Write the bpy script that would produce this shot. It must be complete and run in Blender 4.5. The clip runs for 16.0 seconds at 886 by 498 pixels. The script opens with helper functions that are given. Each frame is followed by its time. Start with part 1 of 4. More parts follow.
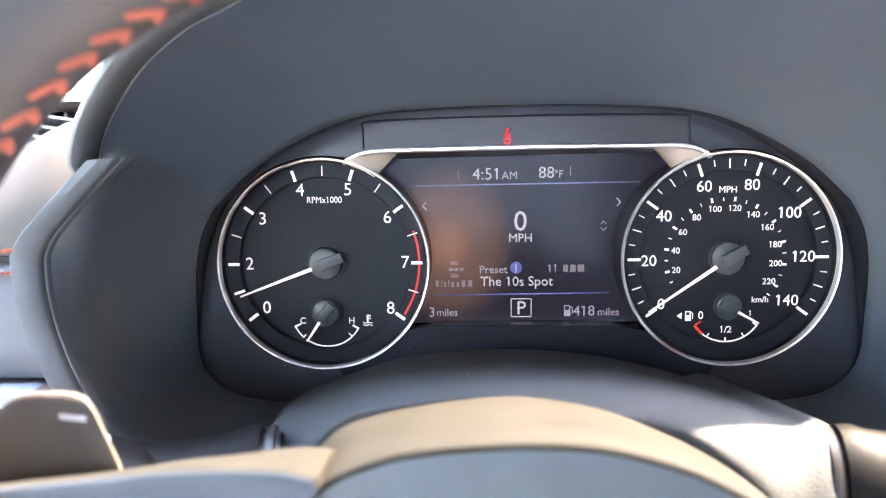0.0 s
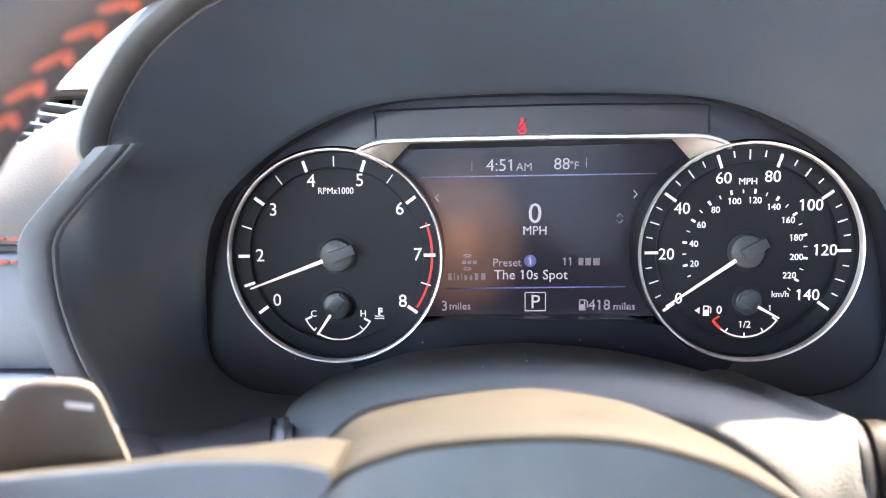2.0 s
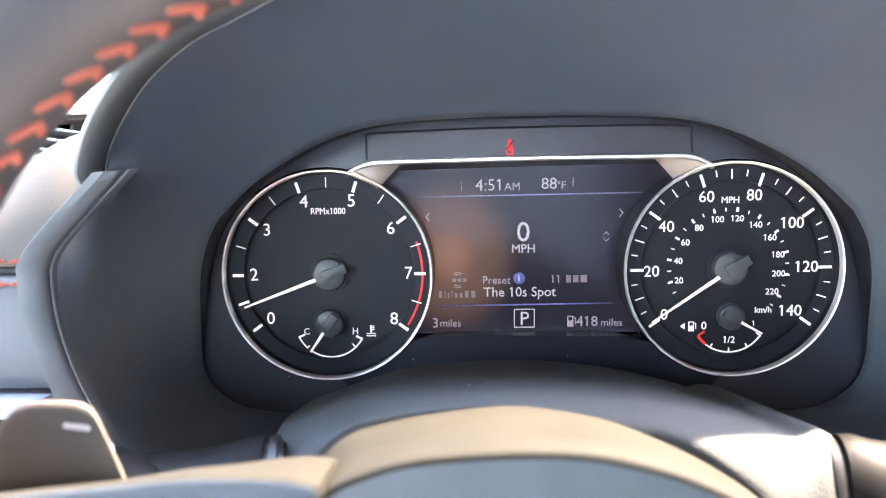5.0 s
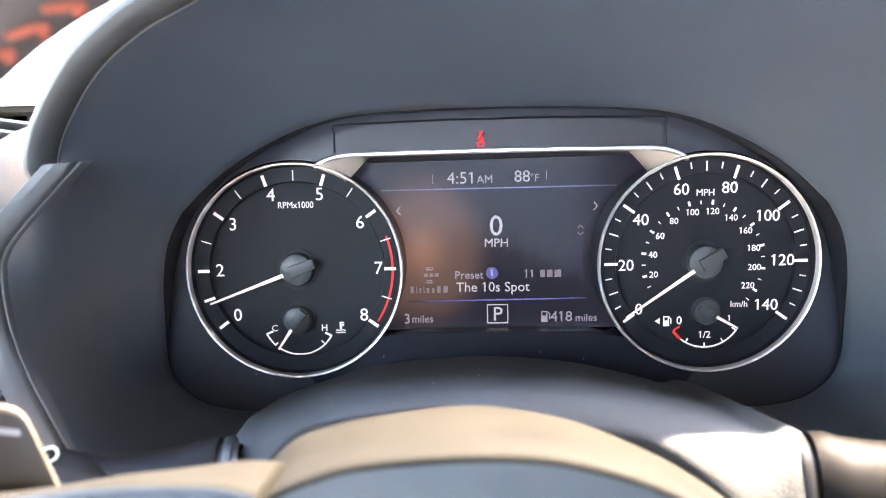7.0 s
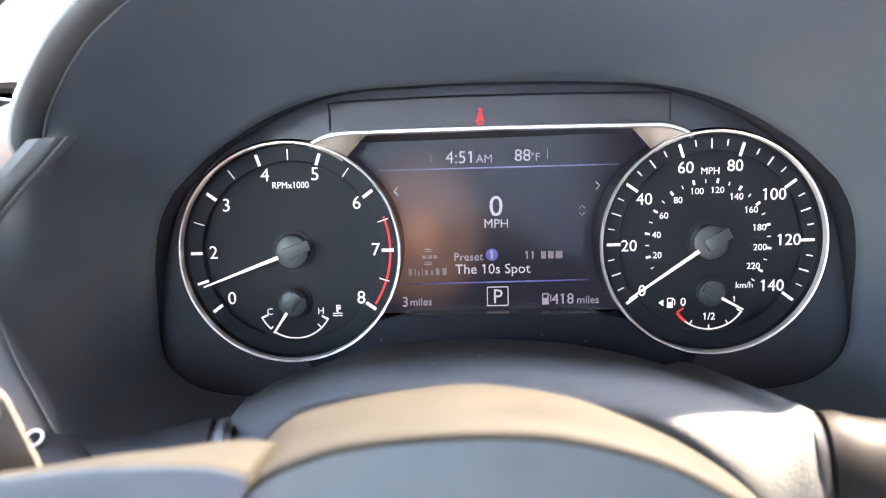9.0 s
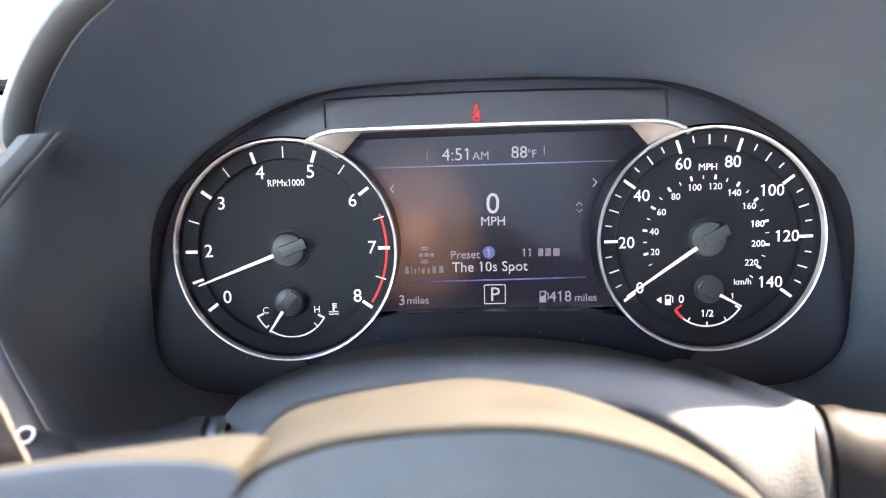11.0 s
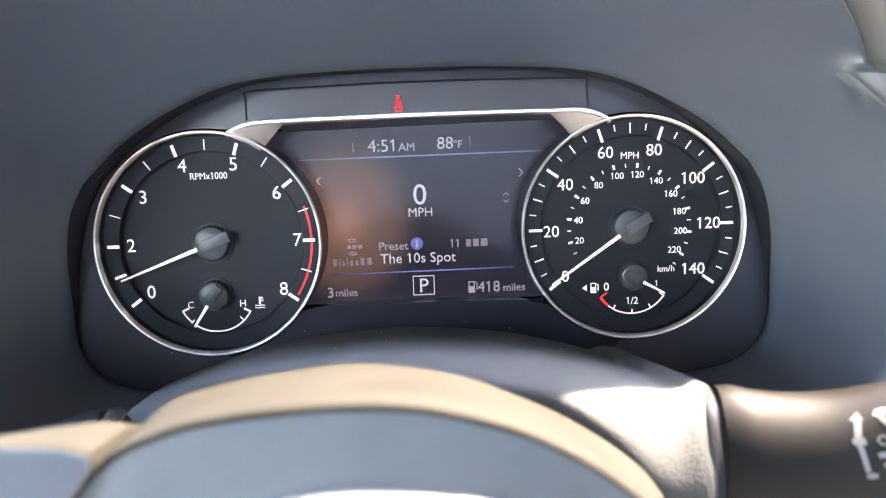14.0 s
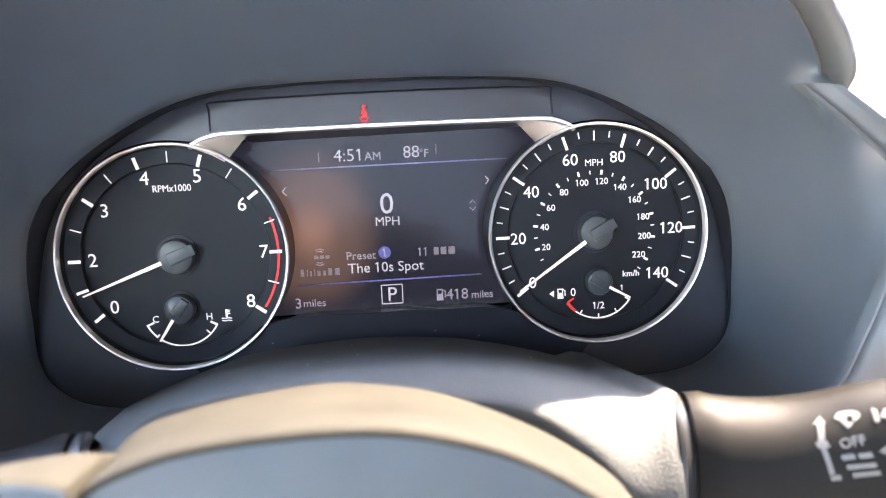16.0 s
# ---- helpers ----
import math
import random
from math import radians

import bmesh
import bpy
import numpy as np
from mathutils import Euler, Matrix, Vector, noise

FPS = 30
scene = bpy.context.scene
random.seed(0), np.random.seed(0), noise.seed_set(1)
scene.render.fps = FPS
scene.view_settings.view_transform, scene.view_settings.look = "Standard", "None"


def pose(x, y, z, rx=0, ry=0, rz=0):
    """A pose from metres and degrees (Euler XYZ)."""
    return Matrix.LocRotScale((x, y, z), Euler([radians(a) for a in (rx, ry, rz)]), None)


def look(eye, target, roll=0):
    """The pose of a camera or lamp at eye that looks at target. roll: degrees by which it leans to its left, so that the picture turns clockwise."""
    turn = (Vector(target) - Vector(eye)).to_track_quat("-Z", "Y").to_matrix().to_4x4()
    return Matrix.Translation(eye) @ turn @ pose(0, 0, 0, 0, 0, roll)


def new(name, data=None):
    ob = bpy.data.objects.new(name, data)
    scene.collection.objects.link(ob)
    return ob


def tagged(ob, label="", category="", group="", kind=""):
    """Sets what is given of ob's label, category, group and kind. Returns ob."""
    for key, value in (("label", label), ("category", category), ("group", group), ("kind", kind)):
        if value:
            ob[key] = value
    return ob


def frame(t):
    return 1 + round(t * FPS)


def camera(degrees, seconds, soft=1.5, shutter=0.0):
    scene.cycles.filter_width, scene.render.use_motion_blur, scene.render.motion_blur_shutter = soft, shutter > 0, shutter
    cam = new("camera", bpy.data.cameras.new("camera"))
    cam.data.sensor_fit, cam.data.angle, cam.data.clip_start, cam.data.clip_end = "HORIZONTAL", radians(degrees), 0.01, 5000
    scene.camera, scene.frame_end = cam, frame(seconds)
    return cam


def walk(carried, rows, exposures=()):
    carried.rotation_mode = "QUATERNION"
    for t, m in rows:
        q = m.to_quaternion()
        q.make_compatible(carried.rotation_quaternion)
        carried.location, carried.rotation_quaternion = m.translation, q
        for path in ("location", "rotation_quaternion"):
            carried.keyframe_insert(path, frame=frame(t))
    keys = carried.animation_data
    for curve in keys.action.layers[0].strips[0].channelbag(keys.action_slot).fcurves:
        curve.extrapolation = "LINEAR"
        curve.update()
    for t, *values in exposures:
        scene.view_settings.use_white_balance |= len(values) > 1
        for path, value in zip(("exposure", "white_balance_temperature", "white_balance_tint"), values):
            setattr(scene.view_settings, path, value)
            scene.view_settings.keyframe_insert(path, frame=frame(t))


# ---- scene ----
cam = camera(61.0, 16.0, soft=1.1)
cam.data.dof.use_dof, cam.data.dof.focus_distance, cam.data.dof.aperture_fstop = True, 0.40, 10.0
PATH = [
    (0, (-0.02879, -0.40367, 1.00865), (-0.04329, -0.00712, 0.95830), -0.83),
    (0.5, (-0.03134, -0.40262, 1.00670), (-0.04782, -0.00611, 0.95663), -0.84),
    (1, (-0.02863, -0.40244, 1.00533), (-0.04756, -0.00604, 0.95526), -0.78),
    (1.5, (-0.02860, -0.39910, 1.00241), (-0.04745, -0.00278, 0.95165), -0.71),
    (2, (-0.03191, -0.39720, 1.00417), (-0.05061, -0.00088, 0.95334), -0.68),
    (2.5, (-0.03106, -0.40029, 1.00256), (-0.04888, -0.00368, 0.95374), -0.74),
    (3, (-0.02764, -0.40014, 1.00365), (-0.04552, -0.00329, 0.95688), -0.89),
    (3.5, (-0.02695, -0.40363, 1.00526), (-0.04487, -0.00666, 0.95958), -0.99),
    (4, (-0.02768, -0.40565, 1.00810), (-0.04588, -0.00851, 0.96390), -1.02),
    (6.5, (-0.02533, -0.40027, 1.00861), (-0.03917, -0.00310, 0.96320), -0.99),
    (7, (-0.01791, -0.39630, 1.00698), (-0.02952, 0.00076, 0.95998), -1.08),
    (7.5, (-0.01858, -0.39423, 1.00284), (-0.02631, 0.00267, 0.95375), -1.12),
    (8, (-0.01868, -0.38771, 1.00121), (-0.02815, 0.00886, 0.94984), -1.12),
    (10.5, (-0.01937, -0.38793, 0.99917), (-0.02941, 0.00857, 0.94730), -1.38),
    (11, (-0.01840, -0.38571, 0.99751), (-0.02761, 0.01102, 0.94727), -1.44),
    (11.5, (-0.02057, -0.38636, 0.99727), (-0.02835, 0.01035, 0.94661), -1.58),
    (12, (-0.02280, -0.38466, 0.99155), (-0.02905, 0.01211, 0.94119), -1.68),
    (12.5, (-0.01100, -0.38446, 0.99123), (-0.01490, 0.01218, 0.93963), -1.78),
    (13, (-0.00731, -0.38719, 0.99342), (-0.00773, 0.00943, 0.94153), -1.97),
    (13.5, (-0.00415, -0.38602, 0.99364), (-0.00151, 0.01069, 0.94250), -2.04),
    (14, (0.00631, -0.38612, 0.99283), (0.01109, 0.01053, 0.94142), -2.00),
    (14.5, (0.00438, -0.38437, 0.99526), (0.01155, 0.01204, 0.94226), -1.91),
    (15, (0.00159, -0.38002, 0.99663), (0.01100, 0.01627, 0.94310), -1.76),
    (15.5, (0.00329, -0.38294, 0.99903), (0.01672, 0.01312, 0.94464), -1.94),
    (16, (0.00324, -0.38625, 0.99827), (0.02831, 0.00944, 0.94535), -2.61),
]
walk(cam, [(t, look(eye, target, roll)) for t, eye, target, roll in PATH])

# ---- light: high sun through the windscreen, blue sky, bright exposure ----
scene.view_settings.exposure = 5.74
scene.view_settings.use_white_balance = True
scene.view_settings.white_balance_tint = 16.5
scene.view_settings.white_balance_temperature = 6850
SUN_FROM = Vector((0.62, 0.28, 1.0)).normalized()
world = bpy.data.worlds.new("sky")
world.use_nodes = True
scene.world = world
wn = world.node_tree.nodes
sky = wn.new("ShaderNodeTexSky")
sky.sky_type, sky.sun_disc = "NISHITA", False
sky.sun_elevation = math.asin(SUN_FROM.z)
sky.sun_rotation = math.atan2(SUN_FROM.x, SUN_FROM.y)
wn["Background"].inputs["Strength"].default_value = 0.149
world.node_tree.links.new(sky.outputs["Color"], wn["Background"].inputs["Color"])
sun_data = bpy.data.lights.new("sun", "SUN")
sun_data.energy, sun_data.angle, sun_data.color = 1.95, radians(0.6), (1.0, 0.85, 0.66)
sun = new("sun", sun_data)
sun.matrix_world = look(SUN_FROM * 5, (0, 0, 0))


# ---- materials ----
def material(name, colour, rough=0.5, metal=0.0, grain=0.0, grain_size=900.0, vary=0.15, vary_size=30.0, coat=0.0, emit=None, emit_power=0.0, specular=0.5):
    """A surface with fine grain (bump) and slow variation of colour and gloss; sizes are in cycles a metre."""
    m = bpy.data.materials.new(name)
    m.use_nodes = True
    n, l = m.node_tree.nodes, m.node_tree.links
    b = n["Principled BSDF"]
    b.inputs["Roughness"].default_value, b.inputs["Metallic"].default_value = rough, metal
    b.inputs["Coat Weight"].default_value, b.inputs["Specular IOR Level"].default_value = coat, specular
    place = n.new("ShaderNodeTexCoord")
    slow = n.new("ShaderNodeTexNoise")
    slow.inputs["Scale"].default_value, slow.inputs["Detail"].default_value = vary_size, 6
    l.new(place.outputs["Object"], slow.inputs["Vector"])
    ramp = n.new("ShaderNodeMapRange")
    ramp.inputs["From Min"].default_value, ramp.inputs["From Max"].default_value = 0.3, 0.7
    ramp.inputs["To Min"].default_value, ramp.inputs["To Max"].default_value = 1 - vary, 1 + vary
    l.new(slow.outputs["Fac"], ramp.inputs["Value"])
    mul = n.new("ShaderNodeVectorMath")
    mul.operation = "SCALE"
    mul.inputs[0].default_value = colour
    l.new(ramp.outputs["Result"], mul.inputs["Scale"])
    l.new(mul.outputs["Vector"], b.inputs["Base Color"])
    gloss = n.new("ShaderNodeMath")
    gloss.operation, gloss.use_clamp = "MULTIPLY", True
    gloss.inputs[1].default_value = rough
    l.new(ramp.outputs["Result"], gloss.inputs[0])
    l.new(gloss.outputs[0], b.inputs["Roughness"])
    if grain:
        fine = n.new("ShaderNodeTexVoronoi")
        fine.inputs["Scale"].default_value = grain_size
        l.new(place.outputs["Object"], fine.inputs["Vector"])
        bump = n.new("ShaderNodeBump")
        bump.inputs["Strength"].default_value, bump.inputs["Distance"].default_value = grain, 0.0004
        l.new(fine.outputs["Distance"], bump.inputs["Height"])
        l.new(bump.outputs["Normal"], b.inputs["Normal"])
    if emit:
        b.inputs["Emission Color"].default_value = (*emit, 1)
        b.inputs["Emission Strength"].default_value = emit_power
    return m


GLOW = 2 ** -5.7  # a lit mark that shows as full white at this exposure
M_HOOD = material("charcoal_soft_plastic", (0.094, 0.110, 0.126), 0.32, grain=0.08, grain_size=2600, vary=0.05, specular=1.0)
M_RIMHOOD = material("charcoal_hood_edge", (0.125, 0.127, 0.118), 0.55, grain=0.2, grain_size=1800)
M_LIP = material("grey_trim_plastic", (0.140, 0.152, 0.160), 0.5, grain=0.1, grain_size=2000, specular=0.35)
M_BEZEL = material("grey_brow_plastic", (0.15, 0.15, 0.16), 0.45, grain=0.1, grain_size=2200)
M_VISOR = material("black_visor_plastic", (0.012, 0.0135, 0.020), 0.5, grain=0.05, grain_size=2200, specular=0.3)
M_GLOSSBLACK = material("gloss_black_plastic", (0.010, 0.011, 0.016), 0.22, vary=0.08)
M_APRON = material("dark_apron_plastic", (0.011, 0.012, 0.018), 0.6, grain=0.05, grain_size=2200, specular=0.15)
M_PLATE = material("black_bezel_plastic", (0.0165, 0.0185, 0.027), 0.42, grain=0.08, grain_size=2200, vary=0.06, specular=0.7)
M_TELLTALE = material("smoked_telltale_window", (0.036, 0.034, 0.038), 0.32, vary=0.05)
M_DIAL = material("matt_black_dial_print", (0.0086, 0.0098, 0.0140), 0.55, vary=0.06, specular=0.28)
M_DIALRING = material("satin_black_dial_edge", (0.014, 0.015, 0.020), 0.35, vary=0.06)
M_CHROME = material("satin_silver_ring", (1.0, 0.935, 0.885), 0.3, metal=0.7, vary=0.04, specular=0.6)
M_CHROMEWARM = material("brushed_champagne_metal", (1.0, 0.86, 0.73), 0.4, metal=0.1, vary=0.05)
M_WHITE = material("lit_white_print", (0.75, 0.72, 0.72), 0.6, vary=0.03, emit=(1.0, 0.93, 0.93), emit_power=0.75 * GLOW)
M_NEEDLE = material("lit_needle", (0.75, 0.66, 0.64), 0.5, vary=0.03, emit=(1.0, 0.82, 0.79), emit_power=0.8 * GLOW)
M_RED = material("lit_red_print", (0.5, 0.03, 0.02), 0.6, vary=0.05, emit=(1.0, 0.05, 0.04), emit_power=0.5 * GLOW)
M_WARN = material("lit_red_warning", (0.5, 0.02, 0.02), 0.6, vary=0.05, emit=(1.0, 0.02, 0.02), emit_power=0.85 * GLOW)
M_CAP = material("grey_needle_cap", (0.056, 0.060, 0.063), 0.38, grain=0.1, grain_size=2500)
M_SCREEN = material("display_glass", (0.006, 0.006, 0.007), 0.16, vary=0.04, specular=0.2)
# the display's lit background: dark slate, with a soft warm reflection painted as emission
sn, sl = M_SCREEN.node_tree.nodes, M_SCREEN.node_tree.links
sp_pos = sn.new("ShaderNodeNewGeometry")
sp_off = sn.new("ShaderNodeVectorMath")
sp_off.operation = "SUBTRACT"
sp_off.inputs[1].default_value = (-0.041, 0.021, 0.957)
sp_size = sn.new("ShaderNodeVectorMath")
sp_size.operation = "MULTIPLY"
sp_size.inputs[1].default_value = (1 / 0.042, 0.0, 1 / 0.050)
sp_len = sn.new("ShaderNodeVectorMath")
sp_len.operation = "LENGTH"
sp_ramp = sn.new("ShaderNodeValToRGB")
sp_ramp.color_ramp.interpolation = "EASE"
# centre of the painted reflection, fading out to the display's own slate
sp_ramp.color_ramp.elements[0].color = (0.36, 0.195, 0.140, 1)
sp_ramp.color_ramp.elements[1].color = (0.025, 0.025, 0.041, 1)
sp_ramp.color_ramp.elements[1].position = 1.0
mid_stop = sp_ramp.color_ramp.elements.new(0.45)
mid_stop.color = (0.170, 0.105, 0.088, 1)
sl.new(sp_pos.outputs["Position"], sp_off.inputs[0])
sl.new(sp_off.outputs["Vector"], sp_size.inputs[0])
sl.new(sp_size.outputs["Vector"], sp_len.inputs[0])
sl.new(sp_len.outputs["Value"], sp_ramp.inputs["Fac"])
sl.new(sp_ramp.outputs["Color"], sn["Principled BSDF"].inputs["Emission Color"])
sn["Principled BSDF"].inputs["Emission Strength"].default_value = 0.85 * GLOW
M_PIX = material("display_white", (0.02, 0.02, 0.02), 0.3, vary=0.02, emit=(0.80, 0.80, 0.95), emit_power=0.80 * GLOW)
M_PIXGREY = material("display_lilac_grey", (0.02, 0.02, 0.02), 0.3, vary=0.02, emit=(0.40, 0.38, 0.50), emit_power=0.95 * GLOW)
M_PIXDIM = material("display_dim_grey", (0.02, 0.02, 0.02), 0.3, vary=0.02, emit=(0.24, 0.21, 0.25), emit_power=0.95 * GLOW)
M_PIXBLUE = material("display_blue", (0.02, 0.02, 0.02), 0.3, vary=0.02, emit=(0.10, 0.11, 0.42), emit_power=1.0 * GLOW)
# blue rule that is brightest in its middle and fades towards both ends
M_RULE = material("display_blue_rule", (0.02, 0.02, 0.02), 0.3, vary=0.02)
rn, rl = M_RULE.node_tree.nodes, M_RULE.node_tree.links
r_at, r_split, r_ramp = rn.new("ShaderNodeTexCoord"), rn.new("ShaderNodeSeparateXYZ"), rn.new("ShaderNodeValToRGB")
r_ramp.color_ramp.elements[0].color = r_ramp.color_ramp.elements[1].color = (0.02, 0.02, 0.04, 1)
for stop, tone in ((0.2, (0.07, 0.08, 0.30, 1)), (0.6, (0.19, 0.20, 0.62, 1)), (0.85, (0.10, 0.11, 0.42, 1))):
    r_ramp.color_ramp.elements.new(stop).color = tone
rl.new(r_at.outputs["Generated"], r_split.inputs["Vector"])
rl.new(r_split.outputs["X"], r_ramp.inputs["Fac"])
rl.new(r_ramp.outputs["Color"], rn["Principled BSDF"].inputs["Emission Color"])
rn["Principled BSDF"].inputs["Emission Strength"].default_value = GLOW
M_SHROUD = material("dark_column_plastic", (0.050, 0.054, 0.052), 0.7, grain=0.45, grain_size=1300, specular=0.3)
# slight warm tint in the black takes over part of the sun's colour
M_STALK = material("black_stalk_plastic", (0.0063, 0.0057, 0.0047), 0.5, grain=0.2, grain_size=2500, specular=0.12)
M_COLLAR = material("smooth_black_collar", (0.012, 0.012, 0.012), 0.4, grain=0.0)
M_MARK = material("beige_white_print", (0.105, 0.100, 0.092), 0.6, vary=0.08, vary_size=900)
# base colour warmed to carry the sunlight's cream tone
M_HUB = material("sun_tinted_wheel_plastic", (0.0205, 0.0195, 0.0156), 0.7, grain=0.25, grain_size=2500, specular=0.08)
# the blue in these two base colours stands in for reflected sky
M_SPOKE = material("sky_tinted_switch_plastic", (0.034, 0.045, 0.058), 0.5, grain=0.1, grain_size=2500)
M_AIRBAG = material("sky_tinted_airbag_plastic", (0.066, 0.075, 0.080), 0.5, grain=0.15, grain_size=2500)
M_WHEEL = material("dark_wheel_leather", (0.022, 0.0202, 0.0213), 0.6, grain=0.3, grain_size=900)
M_THREAD = material("orange_thread", (0.2880, 0.0680, 0.0400), 0.7, grain=0.6, grain_size=2500)
M_PADDLE = material("grey_brown_paddle", (0.066, 0.058, 0.049), 0.55, grain=0.1, grain_size=1200, specular=0.25)
# one leather in two tints: warm where sunlit, cool where shaded
M_LEATHER = material("sun_tinted_leather", (0.0730, 0.0626, 0.0490), 0.6, grain=0.12, grain_size=900, vary=0.06)
M_LEATHERSHADE = material("shade_tinted_leather", (0.1080, 0.1136, 0.1216), 0.6, grain=0.12, grain_size=900, vary=0.06)
M_PRINT = material("white_paddle_print", (0.4800, 0.4640, 0.4400), 0.6, vary=0.05)
M_SLAT = material("silver_vent_slat", (0.4400, 0.4400, 0.4480), 0.35, metal=0.6, vary=0.06)
M_STRIP = material("satin_silver_strip", (0.6000, 0.6240, 0.6560), 0.35, metal=0.5, vary=0.05)
M_CABIN = material("charcoal_headlining", (0.11, 0.11, 0.112), 0.9, grain=0.3, grain_size=300)
M_DARKTRIM = material("dark_cabin_trim", (0.05, 0.05, 0.052), 0.7, grain=0.3, grain_size=400)
M_CARPET = material("pale_grey_carpet", (0.36, 0.38, 0.40), 0.95, grain=0.6, grain_size=400)
M_TAN = material("pale_bounce_seat", (0.80, 0.79, 0.77), 0.6, grain=0.5, grain_size=600)
M_DOOR = material("grey_door_trim", (0.32, 0.32, 0.33), 0.7, grain=0.3, grain_size=600)
M_GROUND = material("asphalt", (0.05, 0.05, 0.05), 0.9, grain=0.5, grain_size=60, vary=0.3, vary_size=0.8)


# ---- helpers for meshes ----
def thing(name, at, label, category, group="", kind=""):
    ob = new(name)
    ob.empty_display_size = 0.02
    ob.matrix_world = Matrix.Translation(at)
    return tagged(ob, label, category, group, kind)


def finish(bm, name, mat, smooth=40.0):
    bmesh.ops.recalc_face_normals(bm, faces=bm.faces)
    me = bpy.data.meshes.new(name)
    bm.to_mesh(me)
    bm.free()
    me.materials.append(mat)
    if smooth:
        for p in me.polygons:
            p.use_smooth = True
        me.set_sharp_from_angle(angle=radians(smooth))
    return me


WORLD = {}


def part(name, bm, mat, parent=None, label="", smooth=40.0):
    """One mesh object, built in world places, under its thing or part."""
    me = bm if isinstance(bm, bpy.types.Mesh) else finish(bm, name, mat, smooth)
    ob = new(name, me)
    if parent:
        ob.parent = parent
        ob.matrix_parent_inverse = WORLD.get(parent.name, parent.matrix_basis).inverted()
        WORLD[ob.name] = Matrix.Identity(4)
    if label:
        tagged(ob, label)
    return ob


def spline(points, n, closed=False):
    """n points at even steps along a smooth curve through the given ones."""
    p = [Vector(q) for q in points]
    k, out = len(p), []
    for i in range(k if closed else k - 1):
        a, b, c, d = (p[j % k] if closed else p[min(max(j, 0), k - 1)] for j in (i - 1, i, i + 1, i + 2))
        for s in range(24):
            u = s / 24
            out.append(0.5 * (2 * b + (c - a) * u + (2 * a - 5 * b + 4 * c - d) * u * u + (3 * b - a - 3 * c + d) * u ** 3))
    out.append(p[0] if closed else p[-1])
    far = [0.0]
    for a, b in zip(out, out[1:]):
        far.append(far[-1] + (b - a).length)
    res, j = [], 0
    for i in range(n):
        want = far[-1] * i / (n if closed else n - 1)
        while j < len(far) - 2 and far[j + 1] < want:
            j += 1
        res.append(out[j].lerp(out[j + 1], (want - far[j]) / max(far[j + 1] - far[j], 1e-9)))
    return res


def loft(rows, wrap=False, caps=False, bm=None):
    """Quads between rows of equally many points; wrap closes each row into a ring."""
    bm = bm or bmesh.new()
    vs = [[bm.verts.new(q) for q in row] for row in rows]
    for a, b in zip(vs, vs[1:]):
        for i in range(len(a) if wrap else len(a) - 1):
            j = (i + 1) % len(a)
            bm.faces.new((a[i], a[j], b[j], b[i]))
    if caps:
        bm.faces.new(vs[0]), bm.faces.new(vs[-1])
    return bm


def slab(outline, depth, way=(0, 1, 0), bevel=0.0, bm=None, segments=2):
    """A plate: an outline of 3D points pushed by depth along way, with its front edges rounded."""
    own = bmesh.new()
    top = [own.verts.new(q) for q in outline]
    face = own.faces.new(top)
    back = bmesh.ops.extrude_face_region(own, geom=[face])
    bmesh.ops.translate(own, vec=Vector(way) * depth, verts=[v for v in back["geom"] if isinstance(v, bmesh.types.BMVert)])
    if bevel:
        front = [e for e in own.edges if e.verts[0] in top and e.verts[1] in top]
        bmesh.ops.bevel(own, geom=front, offset=bevel, segments=segments, profile=0.6, affect="EDGES", clamp_overlap=True)
    return own


def sweep(path, radius, sides=12, closed=False, flat=1.0, bm=None):
    """A round rod along a path; radius may be a number or a list."""
    n, rows = len(path), []
    for i, q in enumerate(path):
        a, b = path[(i - 1) % n] if closed or i else path[0], path[(i + 1) % n] if closed or i < n - 1 else path[-1]
        t = (Vector(b) - Vector(a)).normalized()
        u = t.cross(Vector((0, 1, 0)))
        u = u.normalized() if u.length > 1e-4 else Vector((1, 0, 0))
        v = u.cross(t)
        r = radius[i] if isinstance(radius, (list, tuple)) else radius
        rows.append([Vector(q) + r * (math.cos(w) * u + flat * math.sin(w) * v) for w in (2 * math.pi * s / sides for s in range(sides))])
    if closed:
        rows.append(rows[0])
        bm = loft(rows, wrap=True, bm=bm)
        bmesh.ops.remove_doubles(bm, verts=bm.verts, dist=1e-7)
        return bm
    return loft(rows, wrap=True, caps=True, bm=bm)


def lathe(cx, cz, profile, n=96, bm=None):
    """Rings round an axis that runs along y: profile rows are (radius, y)."""
    rows = [[(cx + r * math.cos(a), y, cz + r * math.sin(a)) for a in (2 * math.pi * i / n for i in range(n))] for r, y in profile]
    return loft(rows, wrap=True, bm=bm)


def disc(cx, cz, r, y, depth, n=64):
    bm = lathe(cx, cz, [(r, y + depth), (r, y + 0.0003), (r - 0.0003, y)], n)
    bm.verts.ensure_lookup_table()
    bm.faces.new([bm.verts[2 * n + i] for i in range(n)])
    return bm


def box(x0, x1, y0, y1, z0, z1, bevel=0.0, segments=2):
    bm = slab([(x0, y0, z0), (x1, y0, z0), (x1, y0, z1), (x0, y0, z1)], y1 - y0)
    if bevel:
        bmesh.ops.bevel(bm, geom=bm.edges[:], offset=bevel, segments=segments, profile=0.6, affect="EDGES", clamp_overlap=True)
    return bm


